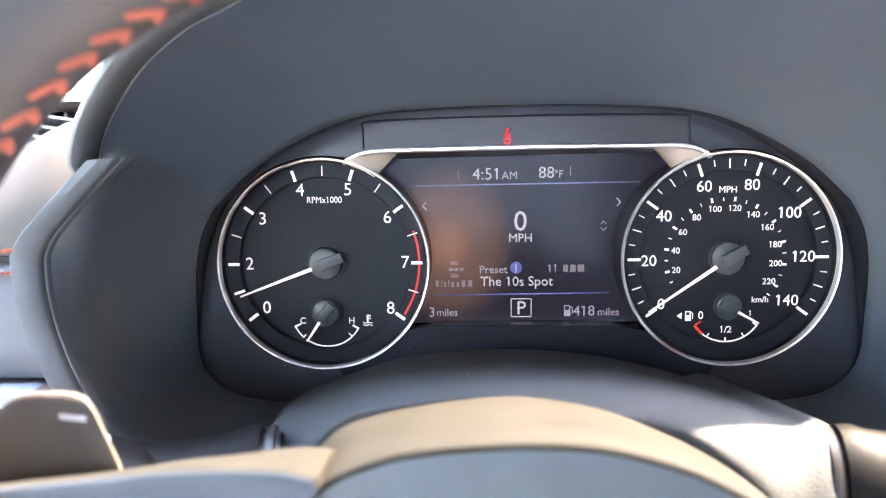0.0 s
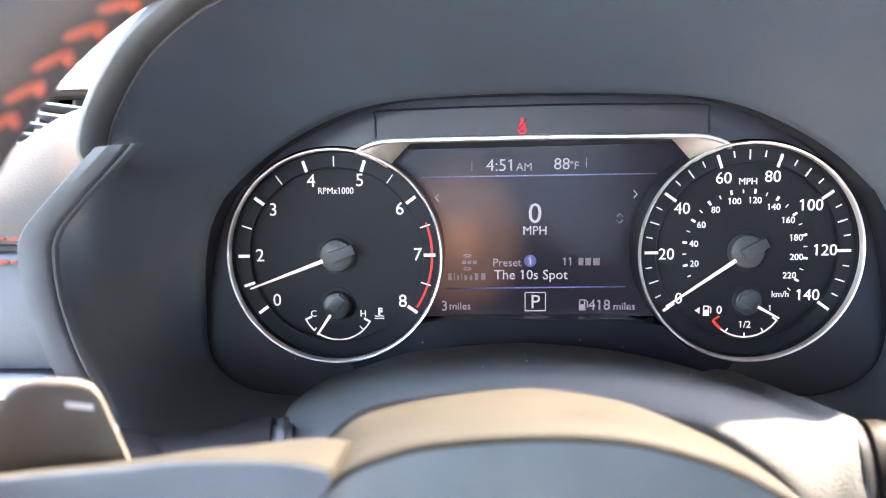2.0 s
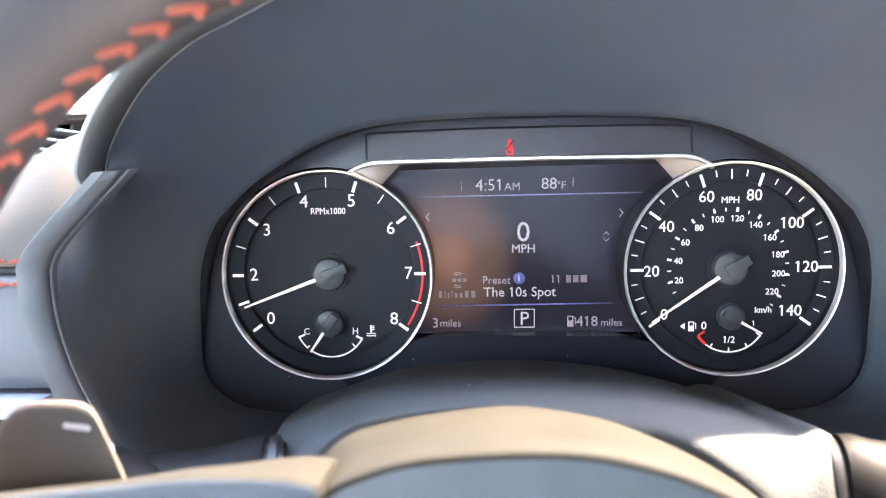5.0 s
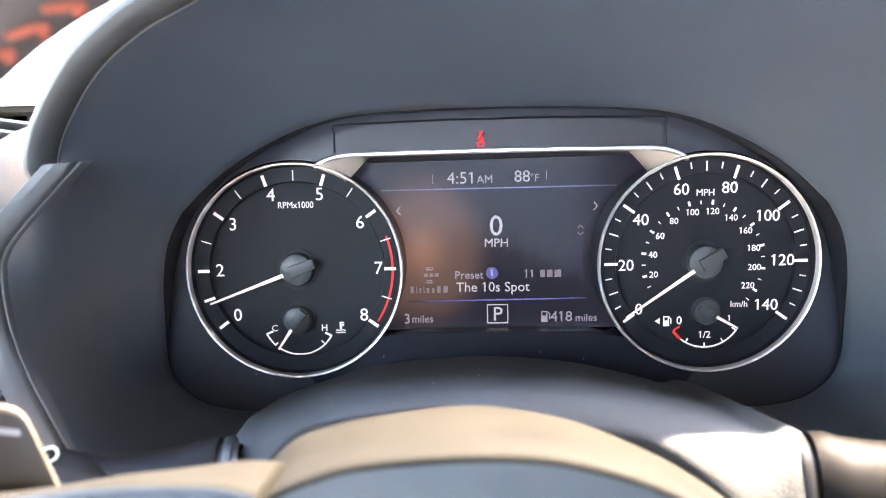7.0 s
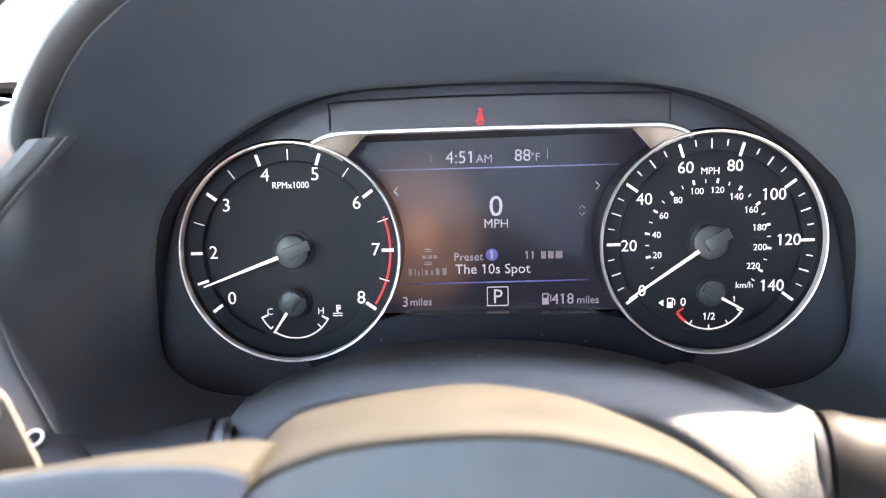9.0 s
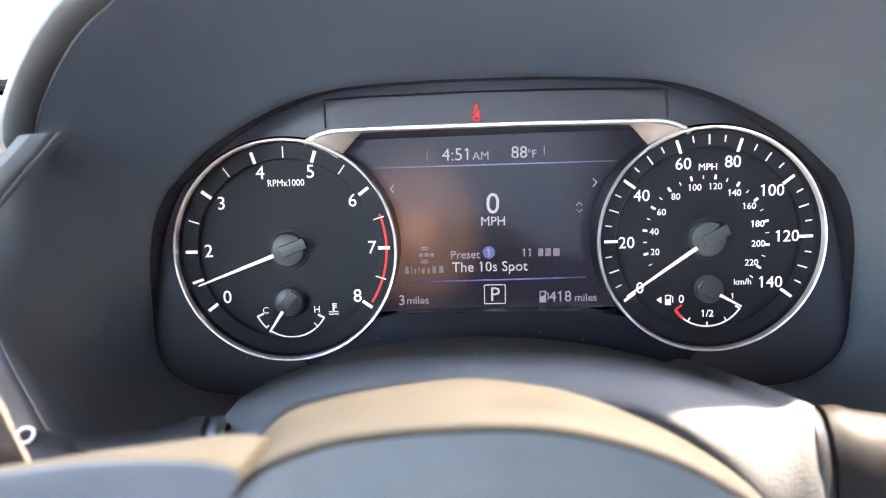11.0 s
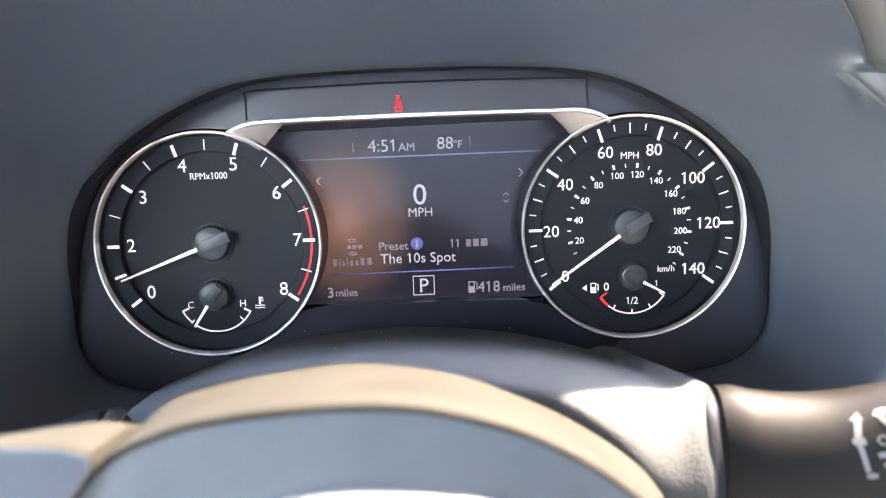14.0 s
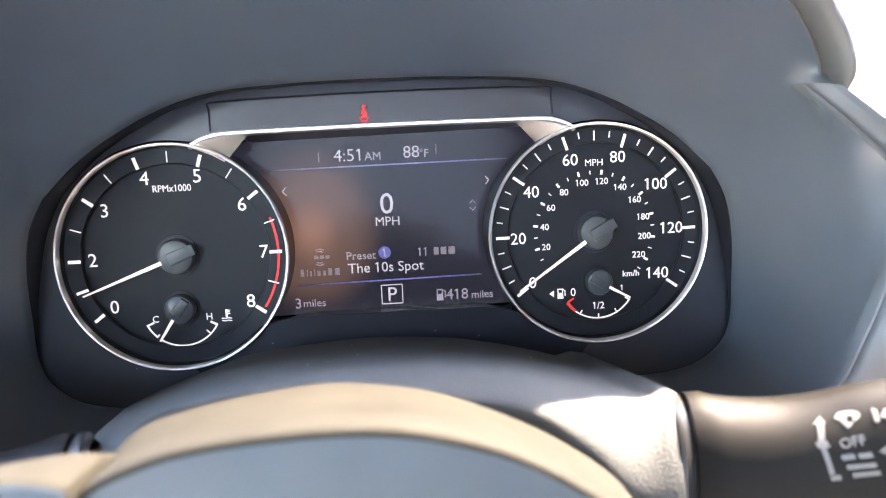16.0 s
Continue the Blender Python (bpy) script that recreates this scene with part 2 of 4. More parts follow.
def add_flags(bm, cap):
    """Every plain upright stroke of a figure one gets a slanting flag at its head."""
    seen = set()
    for first in list(bm.verts):
        if first in seen:
            continue
        island, todo = [], [first]
        seen.add(first)
        while todo:
            v = todo.pop()
            island.append(v)
            for e in v.link_edges:
                w = e.other_vert(v)
                if w not in seen:
                    seen.add(w)
                    todo.append(w)
        x0, x1 = min(v.co.x for v in island), max(v.co.x for v in island)
        z0, z1 = min(v.co.y for v in island), max(v.co.y for v in island)
        if len(island) <= 12 and x1 - x0 < 0.3 * (z1 - z0) and z1 - z0 > 0.8 * cap:
            back, front = min(v.co.z for v in island), max(v.co.z for v in island)
            high, wide = z1 - z0, x1 - x0
            shape = [(x0 + 0.2 * wide, z1), (x0 - 0.17 * high, z1 - 0.13 * high), (x0 - 0.17 * high, z1 - 0.24 * high), (x0 + 0.2 * wide, z1 - 0.14 * high)]
            rings = [[bm.verts.new((x, z, d)) for x, z in shape] for d in (back, front)]
            bm.faces.new(rings[1])
            for i in range(4):
                bm.faces.new((rings[0][i], rings[0][(i + 1) % 4], rings[1][(i + 1) % 4], rings[1][i]))


def lettering(name, text, x, y, z, cap, mat, parent=None, label="", bold=0.0, align="CENTER", stretch=1.0, turn=None):
    """Raised writing of a given capital height, upright and facing the driver, centred on a place."""
    cu = bpy.data.curves.new(name, "FONT")
    cu.body, cu.align_x, cu.align_y = text, align, "CENTER"
    cu.size, cu.extrude, cu.offset, cu.resolution_u = cap / 0.70, 0.00012, bold * cap, 3
    tmp = bpy.data.objects.new(name, cu)
    scene.collection.objects.link(tmp)
    me = bpy.data.meshes.new_from_object(tmp.evaluated_get(bpy.context.evaluated_depsgraph_get()))
    bpy.data.objects.remove(tmp)
    bpy.data.curves.remove(cu)
    weld = bmesh.new()
    weld.from_mesh(me)
    bmesh.ops.remove_doubles(weld, verts=weld.verts, dist=1e-6)
    if "1" in text:
        add_flags(weld, cap)
    weld.to_mesh(me)
    weld.free()
    low = min(v.co.y for v in me.vertices)
    high = max(v.co.y for v in me.vertices)
    mid = (low + high) / 2
    m = turn or Matrix(((1, 0, 0, x), (0, 0, -1, y), (0, 1, 0, z), (0, 0, 0, 1)))
    me.transform(m @ Matrix.Diagonal((stretch, 1, 1, 1)) @ Matrix.Translation((0, -mid, 0)))
    me.materials.clear()
    me.materials.append(mat)
    return part(name, me, mat, parent, label)


def bar(x0, z0, x1, z1, y, wide, mat, parent, name, depth=0.0003, wide_end=None):
    """A thin flat mark from one place to another on a face that looks to the driver."""
    a, b = Vector((x0, z0)), Vector((x1, z1))
    s = (b - a).normalized()
    s = Vector((-s.y, s.x)) / 2
    w1 = wide if wide_end is None else wide_end
    q = [a + s * wide, a - s * wide, b - s * w1, b + s * w1]
    return part(name, slab([(p.x, y, p.y) for p in q], depth), mat, parent, smooth=0)


def arc_band(cx, cz, r0, r1, a0, a1, y, mat, parent, name, n=40):
    at = [radians(a0 + (a1 - a0) * i / n) for i in range(n + 1)]
    rows = [[(cx + r * math.cos(a), yy, cz + r * math.sin(a)) for a in at] for r, yy in ((r0, y + 0.0003), (r0, y), (r1, y), (r1, y + 0.0003))]
    return part(name, loft(rows), mat, parent, smooth=0)


# ---- unseen cabin round the camera; its walls and openings shape the light ----
def plate(name, bm, mat, label, category, kind="structure"):
    ob = part(name, bm, mat)
    return tagged(ob, label, category, "", kind)


plate("ground", box(-60, 60, -60, 60, -0.05, 0.0), M_GROUND, "grey asphalt ground under the parked car", "ground")
plate("floor", box(-0.75, 1.05, -1.7, 0.7, 0.28, 0.32), M_CARPET, "unseen cabin floor, pale to bounce light upwards", "floor")
plate("ceiling", box(-0.78, 1.08, -1.75, -0.22, 1.46, 1.50, 0.01), M_CABIN, "unseen charcoal headlining, run forward to cut sky light", "ceiling")
plate("wall_rear", box(-0.78, 1.08, -1.75, -1.70, 0.0, 1.12), M_DARKTRIM, "unseen rear wall, kept dark, below an opening for rear light", "wall")
plate("trim", box(-0.78, 1.08, -1.75, -1.70, 1.37, 1.46), M_CABIN, "unseen charcoal trim that bounds the rear light from above", "trim")
for x0, x1 in ((-0.78, -0.62), (0.44, 1.08)):
    plate("trim", box(x0, x1, -1.75, -1.70, 1.12, 1.37), M_CABIN, "unseen charcoal trim that bounds the rear light sideways", "pillar")
# sill heights limit the side light; the right one all but closes its window
for side, x0, x1, sill in (("wall_left", -0.80, -0.75, 0.88), ("wall_right", 1.05, 1.10, 1.27)):
    plate(side, box(x0, x1, -1.7, 0.7, 0.0, sill, 0.01), M_DOOR if x0 < 0 else M_DARKTRIM, "unseen door panel, its sill set to limit side light", "door panel")
    plate("trim", box(x0, x1, -1.7, 0.7, 1.29, 1.46, 0.008), M_CABIN, "unseen charcoal rail trim that cuts high side light", "trim")
    # the second pillar is added to hold back light from beside the wheel
    for y0, y1 in ((-1.7, -1.60), (-0.66, -0.20 if x0 < 0 else -0.32)):
        plate("trim", box(x0, x1, y0, y1, sill, 1.29, 0.008), M_CABIN, "unseen charcoal pillar trim that blocks side light", "pillar")
plate("wall_front", box(-0.75, 1.05, 0.62, 0.70, 0.0, 1.02), M_DARKTRIM, "dark bulkhead under the windscreen", "bulkhead")

# ---- curves of the binnacle: hood edge, side lip, bezel outline ----
XC = -0.012  # the steering column's line


def mirrored(half):
    """From a list of points on the right, from the top middle outwards, the whole curve from left to right."""
    left = [(-x, y, z) for x, y, z in reversed(half)]
    return left + half[1:]


def hood_set(points):
    """The hood sits a little to the left of the dials and rises to its right."""
    return [(0.978 * x - 0.004, y, z + 0.034 * x + 0.002) for x, y, z in points]


def lean(points):
    """The side lips sit a little higher on the right."""
    return [(x, y, z + 0.020 * x) for x, y, z in points]


HOOD_OUT = hood_set(mirrored([(0.0, -0.142, 1.094), (0.047, -0.140, 1.092), (0.089, -0.134, 1.0855), (0.124, -0.126, 1.0745),
                          (0.143, -0.121, 1.0675), (0.166, -0.114, 1.0530), (0.186, -0.106, 1.0310), (0.1945, -0.101, 1.0135), (0.1915, -0.099, 1.0055)]))
BEZEL_TOP = mirrored([(0.0, -0.03, 1.0317), (0.037, -0.03, 1.0312), (0.077, -0.03, 1.0283), (0.106, -0.03, 1.0195), (0.136, -0.03, 1.0025), (0.157, -0.03, 0.9835)])
# the opening stands proud of the dials at its top and runs out flush with them at its foot
BEZEL_LOW = mirrored([(0.0, -0.005, 0.868), (0.06, -0.005, 0.869), (0.127, -0.005, 0.8735), (0.1415, -0.005, 0.8745), (0.1565, -0.005, 0.8774), (0.1662, -0.0052, 0.8826), (0.1742, -0.006, 0.8912),
                      (0.1775, -0.0075, 0.9035), (0.1760, -0.012, 0.9220), (0.1712, -0.023, 0.9480), (0.1652, -0.029, 0.9685), (0.157, -0.03, 0.9835)])
LIP_IN = lean(mirrored([(0.0, -0.06, 0.862), (0.12, -0.085, 0.868), (0.172, -0.096, 0.884), (0.1895, -0.10, 0.913), (0.2005, -0.10, 0.943),
                        (0.203, -0.10, 0.9696), (0.1975, -0.10, 0.982), (0.165, -0.104, 1.0125)]))
LIP_OUT = lean(mirrored([(0.0, -0.062, 0.842), (0.125, -0.09, 0.849), (0.187, -0.10, 0.872), (0.2020, -0.106, 0.914), (0.2125, -0.106, 0.943),
                         (0.2165, -0.106, 0.9697), (0.2105, -0.107, 0.9826), (0.181, -0.107, 1.0115)]))
# the right-hand lip runs a little further up under the hood
LIP_IN[-1], LIP_OUT[-1] = (0.1588, -0.104, 1.0168), (0.1748, -0.107, 1.0150)

hood = thing("binnacle_hood", (0, -0.05, 1.03), "charcoal soft-touch hood arching over the instrument cluster", "instrument hood")
out = spline(HOOD_OUT, 97)
# rolled front edge: a rounded section swept along the arch, from the outer skin round to the underside
edge_rows, inner = [[] for _ in range(12)], []
for i, q in enumerate(out):
    a, b = out[max(i - 1, 0)], out[min(i + 1, 96)]
    t = (b - a).normalized()
    inward = Vector((t.z, 0, -t.x))
    end = min(1.0, min(i, 96 - i) / 3 + 0.45)
    for k in range(12):
        w = math.pi * k / 8
        edge_rows[k].append(q + (inward * (0.0047 * (1 - math.cos(w))) + Vector((0, 0.006 - 0.0095 * math.sin(w) + 0.003 * k / 8, 0))) * end)
    inner.append(q + (inward * 0.0102 + Vector((0, 0.0115, 0))) * end)
skin_back = [Vector((q.x * 0.985, q.y + 0.05, q.z - 0.002)) for q in out]
skin_far = [Vector((q.x * 0.96, 0.16, 1.01 + 0.45 * (q.z - 1.0))) for q in out]
part("hood_edge", loft([skin_far, skin_back] + edge_rows), M_RIMHOOD, hood, "rounded padded front edge")
part("edge_bead", sweep(inner[2:-2], 0.0006, 8), M_RIMHOOD, hood, "fine bead inside the padded edge")

surround = thing("binnacle_surround", (0, -0.07, 0.86), "charcoal plastic surround framing the instrument cluster", "dashboard trim")
lip_in, lip_out = spline(LIP_IN, 97), spline(LIP_OUT, 97)
# one smooth shell runs from the hood's edge and the side lips back to the cluster
front_loop = inner + list(reversed(lip_in))
back_loop = spline(BEZEL_TOP, 97) + list(reversed(spline(BEZEL_LOW, 99)[1:-1]))
STEPS = 20


def flank(u, z):
    """How far back the wall stands: beside the lip it first faces the driver as a flat border, then turns inwards."""
    side_part = max(0.0, min(1.0, (z - 0.872) / 0.03)) * max(0.0, min(1.0, (1.014 - z) / 0.03))
    bent = 0.66 * u if u < 0.2 else 0.132 + (u - 0.2) * 0.868 / 0.8
    return u + (bent - u) * side_part


rows = []
for k in range(STEPS + 1):
    u = k / STEPS
    row = []
    for i, (a, c) in enumerate(zip(front_loop, back_loop)):
        q = a.lerp(c, u)
        swell = math.sin(math.pi * u)
        if i < 97:
            q.z += 0.006 * swell
        else:
            q.x += 0.004 * swell * max(-1.0, min(1.0, a.x / 0.1))
            q.y = a.y + (c.y - a.y) * flank(u, a.z)
        row.append(q)
    rows.append(row)
# the crease between hood and side walls fades out towards the cluster
LOOP = len(front_loop)
for k, row in enumerate(rows):
    for turn in range(int(46 * math.sin(math.pi * min(1.0, k / STEPS * 1.15)) if 0 < k < STEPS else 0)):
        old = [q.copy() for q in row]
        for i in range(LOOP):
            near = min(abs(i - 96.5), abs(i + 0.5), abs(i - LOOP + 0.5))
            row[i] = old[i].lerp((old[i - 1] + old[(i + 1) % LOOP]) / 2, 0.5 * math.exp(-(near / 9.0) ** 2))
# behind the opening the shell widens and closes round the back of the cluster
opening = rows[-1]
for wider, y in ((1.05, 0.005), (1.05, 0.045), (0.3, 0.050)):
    rows.append([Vector((q.x * wider, y, 0.95 + (q.z - 0.95) * wider)) for q in opening])
part("inner_shell", loft(rows, wrap=True), M_HOOD, surround, "smooth charcoal shell under the hood and round the cluster", smooth=60)


def blend(u, push):
    return [a.lerp(b, u) + Vector((0, push, 0)) for a, b in zip(lip_in, lip_out)]


part("lip", loft([blend(u, push) for u, push in ((0.0, 0.004), (0.0, -0.0015), (0.03, -0.0026), (0.08, -0.0028), (0.11, -0.0022), (0.125, -0.0004), (0.18, -0.0004), (0.20, -0.0028),
                                                (0.26, -0.0038), (0.6, -0.0046), (0.90, -0.0034), (0.98, -0.0012), (1.02, 0.003), (1.04, 0.012), (1.04, 0.05))]), M_LIP, surround, "raised grey lip with a fine groove", smooth=32)

# ---- dashboard on both sides ----
dash = thing("dashboard", (0.15, 0.3, 0.32), "pale grey leather-trimmed dashboard with orange seam stitching", "dashboard")
part("dash_core", box(-0.75, 1.05, 0.06, 0.62, 0.32, 1.0, 0.01), M_DARKTRIM, dash)
for sx, x_out in ((-1, 0.745), (1, 1.045)):
    xs = [sx * (0.2075 + (x_out - 0.2075) * (i / 60) ** 1.6) for i in range(61)]
    pad = [(-0.0900, 0.9672), (-0.0942, 0.9685), (-0.0942, 0.9745), (-0.089, 0.984), (-0.081, 0.996), (-0.071, 1.004), (-0.055, 1.0075), (-0.046, 1.006), (-0.040, 0.996)]

    def crest(x, z):
        """The pad swells upwards where it meets the hood."""
        near = max(0.0, min(1.0, (0.252 - abs(x)) / 0.050))
        return z + 0.021 * near * near * (3 - 2 * near) * max(0.0, min(1.0, (z - 0.97) / 0.03))

    if sx > 0:
        pad = pad[:-3] + [(-0.052, 1.012), (-0.042, 1.024), (-0.034, 1.040), (-0.026, 1.048)]
    part("leather_pad", loft([[(x - sx * (0.018 if z > 0.995 else 0.006) * (i == 0), y, crest(x, z)) for y, z in pad] for i, x in enumerate(xs)]), M_LEATHER, dash, "grained leather pad tinted as in sun")
    top = [(-0.028, 1.036), (-0.030, 1.0455), (-0.024, 1.049), (0.05, 1.052), (0.3, 1.045), (0.62, 1.02), (0.62, 0.98)]
    if sx < 0:
        top = [(-0.030, 1.032), (-0.040, 1.0335), (-0.038, 1.0365), (-0.02, 1.041), (0.05, 1.046)] + top[4:]
    part("dash_top", loft([[(x - sx * 0.06 * (i == 0), y, z) for y, z in top] for i, x in enumerate(xs)]), M_LEATHER, dash)
    lower = [(-0.088, 0.9648), (-0.0940, 0.9644), (-0.0957, 0.963), (-0.0985, 0.950), (-0.1025, 0.930), (-0.1040, 0.920), (-0.1025, 0.9175), (-0.09, 0.916)]
    part("leather_panel", loft([[(x, y, z) for y, z in lower] for x in xs]), M_LEATHERSHADE, dash, "leather panel below the seam tinted as in shade")
    part("silver_strip", box(min(xs), max(xs), -0.112, -0.09, 0.9065, 0.9155, 0.002), M_STRIP, dash, "satin silver trim strip")
    part("knee_panel", box(min(xs), max(xs), -0.106, 0.06, 0.55, 0.9025, 0.008), M_DARKTRIM, dash, "dark lower dash panel")
    part("seam_backing", box(min(xs), max(xs), -0.0885, -0.05, 0.905, 0.985), M_DARKTRIM, dash)
    if sx < 0:
        st = slab([(0.0028 * math.cos(a) * (1 - 0.12 * math.sin(a)), 0, 0.0010 * math.sin(a)) for a in (2 * math.pi * i / 10 for i in range(10))], 0.0012, bevel=0.0004, segments=1)
        st_me = finish(st, "seam_stitch", M_THREAD)
        for row, z in enumerate((0.9706, 0.9612)):
            for i in range(26):
                ob = part("seam_stitch", st_me, M_THREAD, dash)
                ob.matrix_basis = pose(-0.2125 - 0.0062 * i + 0.002 * row, -0.0952 - (0.0022 if row else 0.0), z, 0, random.uniform(-9, -3), 0)

vent = thing("air_vent", (-0.245, -0.03, 1.012), "silver-slatted air vent set in the dashboard top", "air vent")
part("vent_box", loft([[(x, y, z) for x, y, z in ((-0.315, yy, 1.012), (-0.165, yy, 1.012), (-0.165, yy, 1.036), (-0.315, yy, 1.036))] for yy in (-0.042, 0.02)], wrap=True), M_GLOSSBLACK, vent)
part("vent_back", box(-0.315, -0.165, 0.018, 0.022, 1.012, 1.036), M_GLOSSBLACK, vent)
for i in range(5):
    z, y = 1.0140 + 0.0052 * i, -0.047 + 0.0028 * i
    ends = [(-0.31, y, z + 0.0060), (-0.17, y, z - 0.0150)]
    part("slat", slab([(ends[0][0], y, ends[0][2] - 0.0008), (ends[1][0], y, ends[1][2] - 0.0008), (ends[1][0], y, ends[1][2] + 0.0008), (ends[0][0], y, ends[0][2] + 0.0008)], 0.017, way=(0, 1, -0.25), bevel=0.0005), M_SLAT, vent, "silver vent slat")
for x in (-0.2855, -0.2675, -0.2495, -0.2315, -0.2135, -0.1955):
    part("vane", slab([(x - 0.0016, -0.034, 1.008), (x + 0.0016, -0.034, 1.008), (x + 0.0010, -0.026, 1.034), (x - 0.0010, -0.026, 1.034)], 0.016, bevel=0.0004), M_SLAT, vent)

# ---- instrument cluster ----
cluster = thing("instrument_cluster", (0, 0.03, 0.88), "black instrument cluster with two chrome-ringed dials and a lit display", "instrument cluster")
R, ZC = 0.0575, 0.950
TACH, SPEED = (-0.1080, ZC), (0.1086, 0.9509)


def around(c, r, a0, a1, n, y):
    return [(c[0] + r * math.cos(radians(a0 + (a1 - a0) * i / n)), y, c[1] + r * math.sin(radians(a0 + (a1 - a0) * i / n))) for i in range(n + 1)]


# outer visor: from the outline inwards to the plate
outline = spline(BEZEL_TOP, 61) + spline(list(reversed(BEZEL_LOW)), 91)[1:-1]
PLATE = -0.004


def shrunk(k, y):
    mid = Vector((0, 0, 0.953))
    res = []
    for i, q in enumerate(outline):
        a, b = outline[i - 1], outline[(i + 1) % len(outline)]
        t = (b - a).normalized()
        n = Vector((t.z, 0, -t.x))
        if (mid - q).dot(n) < 0:
            n = -n
        p = q + n * k
        res.append(Vector((p.x, q.y + (y + 0.03) / (PLATE + 0.03) * (PLATE - q.y), p.z)))
    return res


part("visor", loft([shrunk(-0.0004, -0.0296), shrunk(0.0002, -0.0290), shrunk(0.0003, -0.0270), shrunk(0.0000, -0.018), shrunk(-0.0013, -0.008), shrunk(-0.0014, -0.0045)], wrap=True),
     M_VISOR, cluster, "dark outer frame of the cluster")
# front plate with one opening for the dials and the display
hole = around(SPEED, R + 0.0010, 102, -138, 70, PLATE) + [(0.060, PLATE, 0.9105), (0.045, PLATE, 0.9133), (-0.045, PLATE, 0.9133), (-0.060, PLATE, 0.9105)]
hole += around(TACH, R + 0.0010, -42, -282, 70, PLATE) + [(-0.0840, PLATE, 1.0098), (-0.076, PLATE, 1.0108), (0.0, PLATE, 1.0118), (0.076, PLATE, 1.0116), (0.0855, PLATE, 1.0108)]
bm = bmesh.new()
loops = []
for ring in (shrunk(-0.0014, -0.0045), hole):
    vs = [bm.verts.new((q[0], PLATE, q[2])) for q in ring]
    loops.append([bm.edges.new((vs[i], vs[(i + 1) % len(vs)])) for i in range(len(vs))])
bmesh.ops.triangle_fill(bm, use_beauty=True, use_dissolve=False, edges=loops[0] + loops[1])
part("front_plate", bm, M_PLATE, cluster)
bm = loft([[(q[0], y, q[2]) for q in hole] for y in (PLATE, 0.020)], wrap=True)
part("opening_wall", bm, M_GLOSSBLACK, cluster)
part("back_plate", box(-0.17, 0.17, 0.030, 0.036, 0.88, 1.03), M_GLOSSBLACK, cluster)
# tell-tale strip over the display: a shallow framed window
strip = [(-0.0848, 1.0118), (-0.0846, 1.0235), (-0.0825, 1.0258), (-0.040, 1.0272), (0.0, 1.0277), (0.040, 1.0277), (0.0825, 1.0268), (0.0852, 1.0246), (0.0860, 1.0128)]
grv = [(x, PLATE - 0.0004, z) for x, z in strip]
bm = sweep(spline(grv, 60), 0.00055, 8)
part("telltale_frame", bm, M_VISOR, cluster, "thin dark frame line")
part("telltale_window", slab([(x * 0.985, PLATE - 0.0003, z - 0.0006 if z > 1.02 else z + 0.001) for x, z in strip], 0.0002), M_TELLTALE, cluster, smooth=0)
# chrome bar bridging the two dials
rail = [(-0.0958, 1.0055), (-0.0915, 1.0078), (-0.0845, 1.0101), (-0.076, 1.0110), (-0.04, 1.0116), (0.0, 1.0120), (0.04, 1.0120), (0.0775, 1.0118), (0.0862, 1.0109), (0.0930, 1.0086), (0.0972, 1.0063)]
rail = spline([(x, 0, z) for x, z in rail], 60)
bm = loft([[(q.x, PLATE + y, q.z + z) for q in rail] for y, z in ((0.004, 0.0006), (-0.0012, 0.0006), (-0.0022, 0.0001), (-0.0022, -0.0012), (-0.0012, -0.0018), (0.004, -0.0022))])
part("chrome_bar", bm, M_CHROME, cluster, "satin chrome bar over the display")
for sx, dz in ((-1, 0.0), (1, 0.001)):
    wedge = [(sx * 0.0958, 1.0046), (sx * 0.0880, 1.0074), (sx * 0.0770, 1.0092), (sx * 0.0665, 1.0092), (sx * 0.0700, 1.0062), (sx * 0.0770, 0.9990), (sx * 0.0800, 0.9965), (sx * 0.0850, 1.0000)]
    depth = (-0.005, -0.005, -0.0045, -0.0035, -0.0015, 0.001, 0.001, -0.002)
    bm = bmesh.new()
    vs = [bm.verts.new((x, PLATE + 0.003 + d, z + dz)) for (x, z), d in zip(wedge, depth)]
    for tri in ((0, 1, 7), (1, 2, 7), (2, 4, 7), (2, 3, 4), (4, 5, 7), (5, 6, 7)):
        bm.faces.new([vs[i] for i in tri])
    bmesh.ops.solidify(bm, geom=bm.faces[:], thickness=0.0006)
    part("chrome_wedge", bm, M_CHROMEWARM, cluster, "champagne metal corner beside the display", smooth=60)

# display
SY = 0.021
screen = part("display", slab([(-0.082, SY, 0.912), (0.082, SY, 0.912), (0.0885, SY, 0.990), (0.0870, SY, 0.9990), (0.0800, SY, 1.0068), (0.0700, SY, 1.0092), (-0.0680, SY, 1.0078), (-0.0775, SY, 1.0052), (-0.0845, SY, 0.9982), (-0.0865, SY, 0.990)], 0.003), M_SCREEN, cluster, "dark lit driver information display with a painted warm reflection", smooth=0)
bm = loft([[(-0.075, PLATE + 0.002, 1.0092), (0.075, PLATE + 0.002, 1.0100)], [(-0.071, SY - 0.006, 1.0068), (0.0735, SY - 0.006, 1.0088)], [(-0.070, SY - 0.001, 1.0060), (0.0725, SY - 0.001, 1.0080)]])
part("display_brow", bm, M_BEZEL, cluster)
DY = SY - 0.0004


def show(text, x, z, cap, mat=M_PIX, bold=0.0, stretch=1.0, align="CENTER"):
    return lettering("reading", text, x, DY, z, cap, mat, screen, "", bold, align, stretch)


